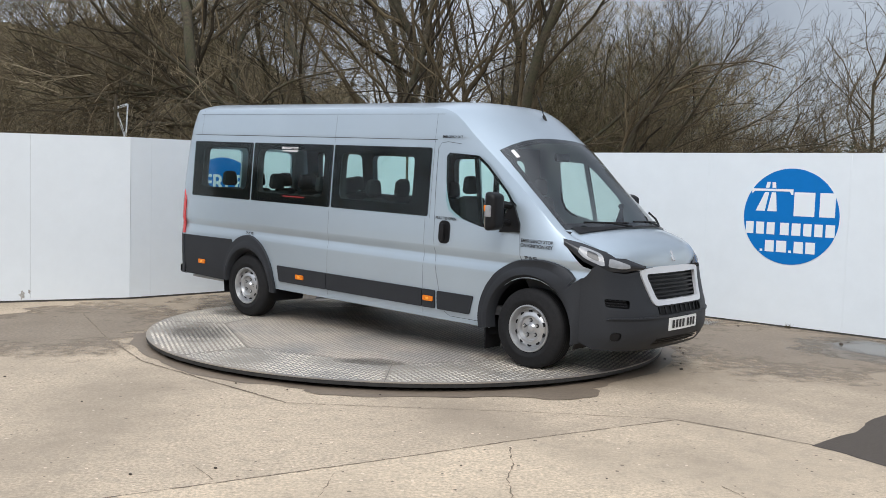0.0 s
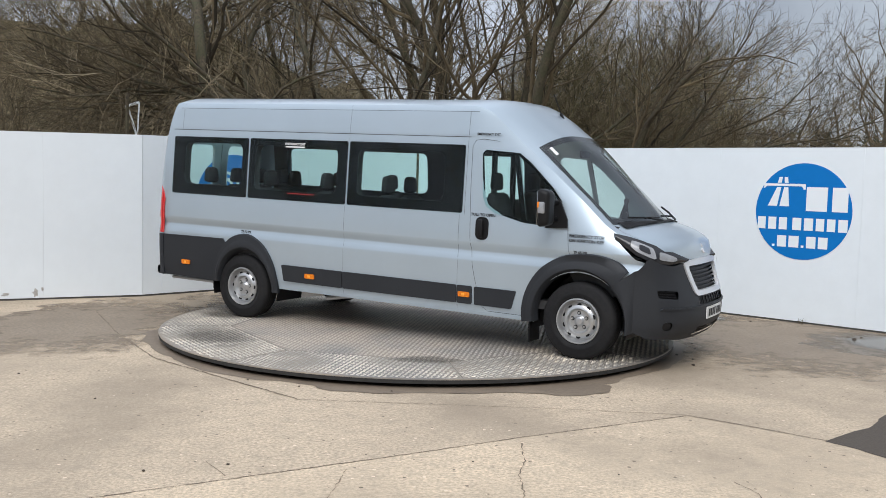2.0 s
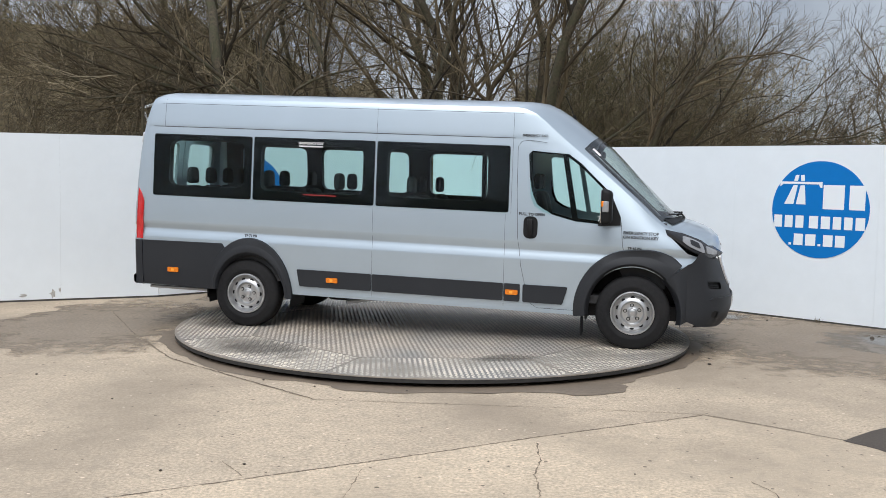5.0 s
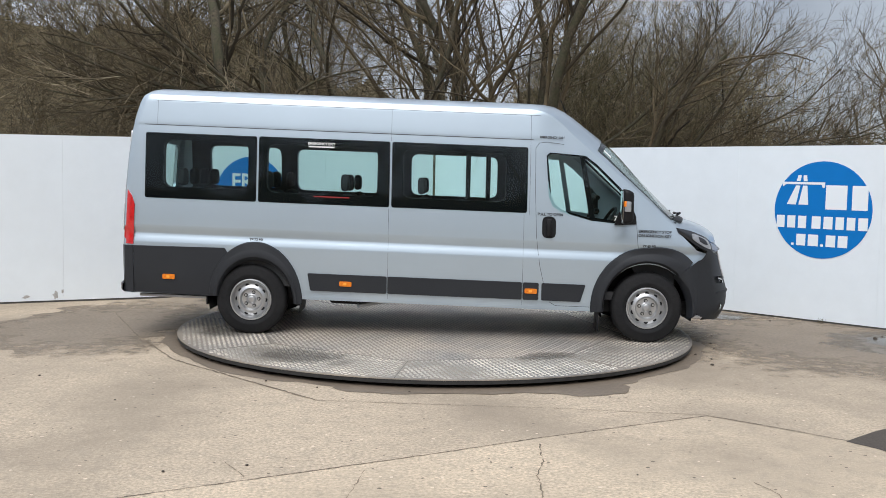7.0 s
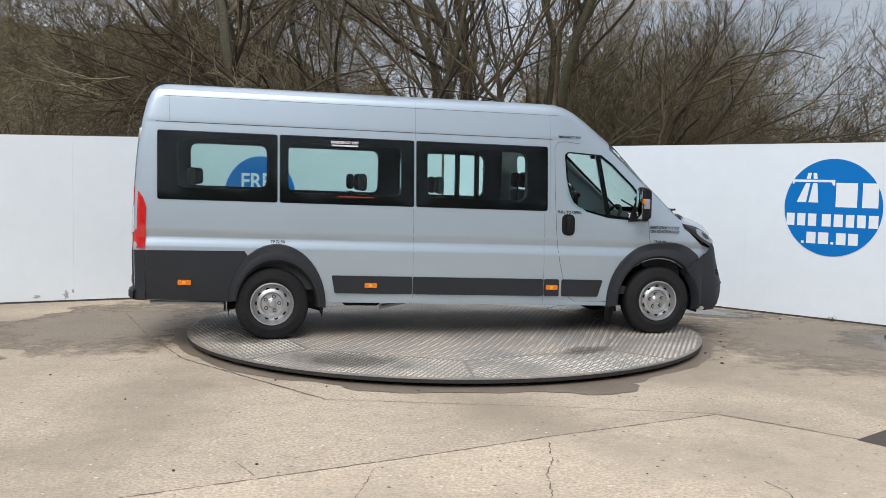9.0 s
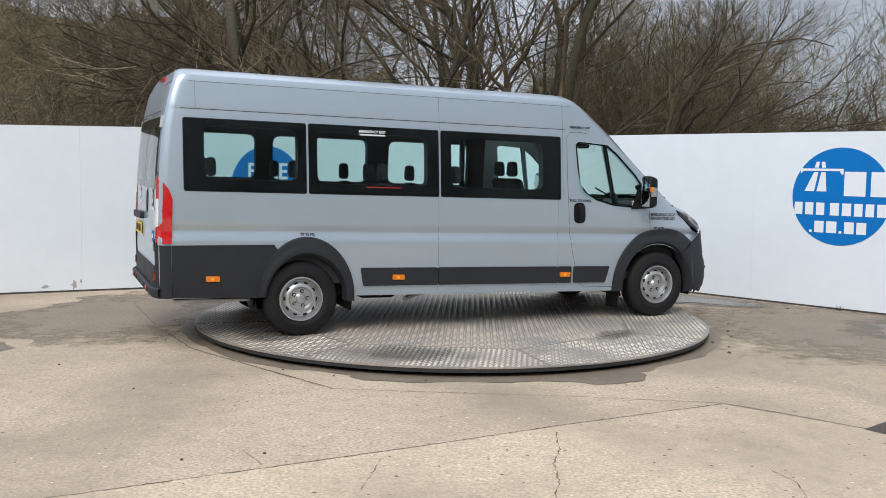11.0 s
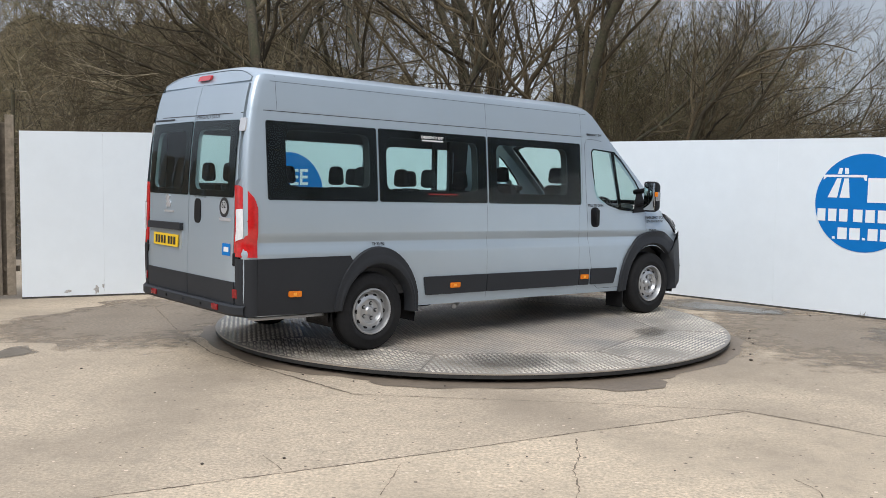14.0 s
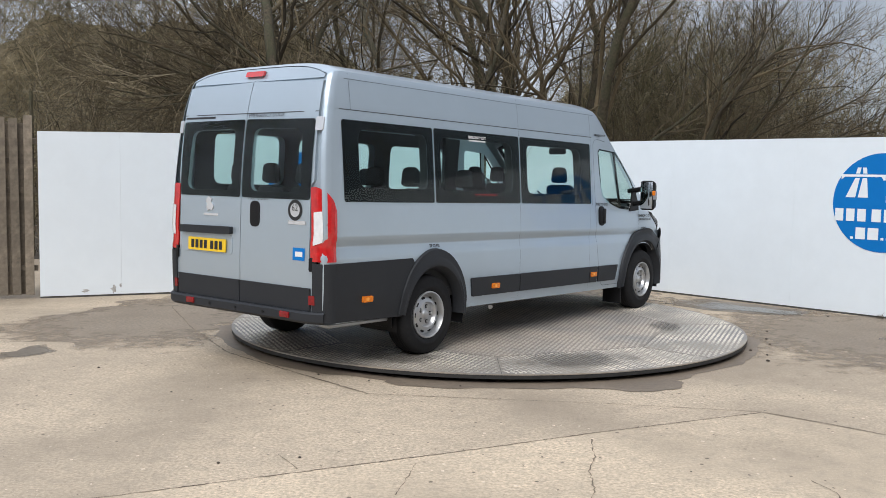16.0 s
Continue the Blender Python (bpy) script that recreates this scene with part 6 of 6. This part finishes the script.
def build_wheel():
    wheel = new("wheel")
    tagged(wheel, "black tyre on a silver pressed-steel wheel")
    tyre = lathe([(0.203, -0.085), (0.222, -0.106), (0.250, -0.113), (0.262, -0.115), (0.266, -0.113), (0.318, -0.108), (0.334, -0.100), (0.346, -0.092), (0.358, -0.07), (0.360, 0.0), (0.358, 0.07), (0.346, 0.092), (0.318, 0.108), (0.27, 0.113), (0.203, 0.09)], 48, 0)
    part("tyre", tyre, RUBBER, wheel, "black rubber tyre", True)
    bm = bmesh.new()
    for k in range(4):
        y = -0.05 + 0.033 * k
        bm2 = lathe([(0.3615, y - 0.0035), (0.3615, y + 0.0035)], 48, 0)
        me = bpy.data.meshes.new("tmp")
        bm2.to_mesh(me)
        bm2.free()
        bm.from_mesh(me)
        bpy.data.meshes.remove(me)
    part("tread_groove", bm, BLACK, wheel)
    rim = lathe([(0.213, -0.098), (0.210, -0.110), (0.201, -0.112), (0.194, -0.100), (0.188, -0.066), (0.181, -0.052), (0.172, -0.054), (0.163, -0.066), (0.136, -0.086), (0.116, -0.090), (0.108, -0.078), (0.10, -0.060), (0.052, -0.058), (0.042, -0.064), (0.036, -0.076), (0.030, -0.080), (0.0, -0.079)], 48, 0)
    rim_ob = part("rim", rim, WHEEL_STEEL, wheel, "silver pressed-steel rim", True)
    part("barrel", lathe([(0.197, -0.05), (0.19, 0.09)], 32, 0), BLACK, wheel)
    for k in range(10):
        q = 2 * math.pi * (k + 0.5) / 10
        bm = bmesh.new()
        bmesh.ops.create_cone(bm, cap_ends=True, segments=14, radius1=0.0165, radius2=0.0165, depth=0.010, matrix=Matrix.Translation((0.151 * math.cos(q), -0.0735, 0.151 * math.sin(q))) @ Matrix.Rotation(-q, 4, "Y") @ Matrix.Diagonal((0.8, 1, 1.25, 1)) @ Matrix.Rotation(radians(90), 4, "X"))
        part("vent_hole", bm, BLACK, rim_ob)
    for k in range(5):
        q = 2 * math.pi * k / 5 + 0.4
        bm = bmesh.new()
        bmesh.ops.create_cone(bm, cap_ends=True, segments=12, radius1=0.019, radius2=0.019, depth=0.003, matrix=Matrix.Translation((0.072 * math.cos(q), -0.0595, 0.072 * math.sin(q))) @ Matrix.Rotation(radians(90), 4, "X"))
        part("bolt_seat", bm, BLACK, rim_ob)
        bm = bmesh.new()
        bmesh.ops.create_cone(bm, cap_ends=True, segments=6, radius1=0.013, radius2=0.011, depth=0.02, matrix=Matrix.Translation((0.072 * math.cos(q), -0.067, 0.072 * math.sin(q))) @ Matrix.Rotation(radians(90), 4, "X"))
        part("wheel_bolt", bm, WHEEL_STEEL, rim_ob)
    return wheel


wheel = build_wheel()
wheel.parent = minibus
spots = [(0.0, -0.905, 0), (-4.035, -0.885, 20), (0.0, 0.905, 180), (-4.035, 0.885, 190)]
made = []
for k, (x, y, spin) in enumerate(spots):
    w = wheel if k == 0 else copy_thing(wheel, Matrix())
    rz = 0 if y < 0 else 180
    w.matrix_basis = Matrix.Translation(Vector((x, y, 0.360)) - PIVOT) @ pose(0, 0, 0, 0, spin % 72, rz)
    made.append(w)

# exhaust and running gear seen below the sill
vpart("exhaust_pipe", rod([(-1.7, -0.45, 0.33), (-2.4, -0.50, 0.30), (-2.75, -0.72, 0.27), (-2.95, -0.88, 0.245)], 0.024, 10), GALV, label="bent steel exhaust tail pipe")
vpart("rear_axle", rod([(-4.035, -0.85, 0.27), (-4.035, 0.85, 0.27)], 0.05, 10), BLACK)
vpart("spare_wheel_carrier", box_bm((-3.3, -0.5, 0.20), (-2.9, 0.2, 0.30), 0.04), BLACK)
vpart("tow_step", box_bm((-5.2, -0.92, 0.255), (-4.5, -0.80, 0.285), 0.01), GALV)

# ---- seats ----
def seat(x, y, z=0.41, high=1.02, front=False):
    bm = bmesh.new()
    box_bm((x - 0.05, y - 0.20, z + 0.32), (x + 0.42, y + 0.20, z + 0.45), 0.05, bm)
    s = part_name = vpart("seat", bm, SEAT, label="dark cloth passenger seat")
    bm = box_bm((-0.06, -0.205, 0), (0.05, 0.205, 0.60), 0.05)
    for v in bm.verts:
        lean = v.co.z * -0.22
        v.co.y *= 1 - 0.18 * max(0, v.co.z - 0.35) / 0.25
        v.co += Vector((x - 0.02 + lean, y, z + 0.38))
    vpart("backrest", bm, SEAT, s)
    bm = box_bm((-0.035, -0.105, 0), (0.045, 0.105, 0.18), 0.039)
    for v in bm.verts:
        v.co.y *= 1.0 - 0.28 * (v.co.z / 0.18) ** 2
        v.co += Vector((x - 0.175, y, z + 1.01 - 0.01))
    vpart("headrest", bm, SEAT, s)
    vpart("seat_foot", box_bm((x + 0.05, y - 0.15, z), (x + 0.30, y + 0.15, z + 0.33), 0.01), BLACK, s)
    return s


for x in (-2.15, -2.95, -3.75):
    for y in (-0.66, -0.22, 0.66):
        seat(x, y)
for y in (-0.66, -0.22, 0.22, 0.66):
    seat(-4.65, y)
for y in (-0.50, 0.38, 0.72):
    seat(-0.95, y, 0.50)
vpart("red_notice", skin([(-3.40, 1.348), (-3.04, 1.348), (-3.04, 1.359), (-3.40, 1.359)], on_side(0.0095, -1), 0, 0.3), RED_INK, label="thin red lettering strip on the glass")

# belt pillars beside the near-side door
for x in (-1.815, -1.575):
    vpart("belt_pillar", box_bm((x - 0.028, 0.80, 0.5), (x + 0.028, 0.855, 2.1), 0.01), LINING, label="dark padded belt pillar")

# dashboard and steering wheel
bm = bmesh.new()
sec = [(0.30, 1.24), (0.05, 1.27), (-0.12, 1.22), (-0.22, 1.08), (-0.20, 0.85), (-0.05, 0.60), (0.3, 0.60)]
a = [bm.verts.new((x, -0.86, z)) for x, z in sec]
b = [bm.verts.new((x, 0.86, z)) for x, z in sec]
for k in range(len(sec)):
    k2 = (k + 1) % len(sec)
    bm.faces.new((a[k], a[k2], b[k2], b[k]))
bm.faces.new(a)
bm.faces.new(b)
vpart("dashboard", bm, LINING, label="dark grey dashboard", smooth=False)
bm = bmesh.new()
ringp = [Vector((-0.36 + 0.10 * math.sin(q), -0.46 + 0.20 * math.cos(q), 1.18 + 0.17 * math.sin(q))) for q in [2 * math.pi * k / 20 for k in range(21)]]
steer = vpart("steering_wheel", rod(ringp, 0.017, 6), BLACK, label="black steering wheel")
vpart("steering_boss", rod([(-0.34, -0.46, 1.17), (-0.20, -0.46, 1.12)], 0.06, 10), BLACK, steer)
vpart("rear_view_mirror", box_bm((-0.40, -0.12, 1.86), (-0.36, 0.12, 1.94), 0.02), BLACK, label="interior mirror")

# ---- lettering on the body ----
def side_text(text, x, z, size, mat=None, squeeze=1.0, off=0.004):
    ob = lettering("lettering", text, size, mat or INK, minibus, Matrix(), squeeze=squeeze, bold=0.0012)
    for v in ob.data.vertices:
        px, pz = x + v.co.x, z + v.co.y
        v.co = Vector((px, -(half_width(px, pz) + off), pz - RAKE * px)) - PIVOT
    return ob


side_text("EMERGENCY EXIT", -1.00, 2.035, 0.031)
side_text("PULL TO OPEN", -1.005, 1.258, 0.038)
side_text("EMERGENCY STOP", 0.055, 1.125, 0.040)
side_text("ON IGNITION KEY", 0.055, 1.083, 0.040)
side_text("TP 72 PSI", -3.98, 0.88, 0.036)
side_text("TP 65 PSI", 0.0, 0.978, 0.034)
side_text("EMERGENCY EXIT", -3.33, 1.875, 0.034, PLATE_WHITE, off=0.0095)
seam_line([(-3.46, 1.855), (-3.20, 1.855)], 0.014, -1, 0.0095, PLATE_WHITE, "notice_bar")
side_text("75", -0.33, 1.235, 0.07, PLATE_WHITE, off=0.006)


def rear_text(text, y, z, size, mat=None, off=0.0155):
    ob = lettering("lettering", text, size, mat or INK, minibus, Matrix())
    for v in ob.data.vertices:
        py, pz = y - v.co.x, z + v.co.y
        px = on_rear(off)(py, pz, 0)[0]
        v.co = Vector((px, py, pz - RAKE * px)) - PIVOT
    return ob


rear_text("EMERGENCY DOOR", -0.25, 1.955, 0.05)
rear_text("PULL TO OPEN", -0.22, 1.27, 0.036)
rear_text("62", -0.675, 1.195, 0.075, off=0.019)


# ---- movement ----
def motions():
    """The turntable and the minibus on it turn together."""
    turns = [-42.6, -36.83, -30.97, -25.04, -19.07, -13.06, -7.02, -0.96, 5.14, 11.27, 17.42, 23.59, 29.77, 35.92, 42.01, 47.99, 53.78]
    walk(turntable, [(t, pose(0, 0, 0, 0, 0, a)) for t, a in enumerate(turns)])
    walk(minibus, [(t, pose(0, 0, BASE, 0, 0, a)) for t, a in enumerate(turns)])


motions()
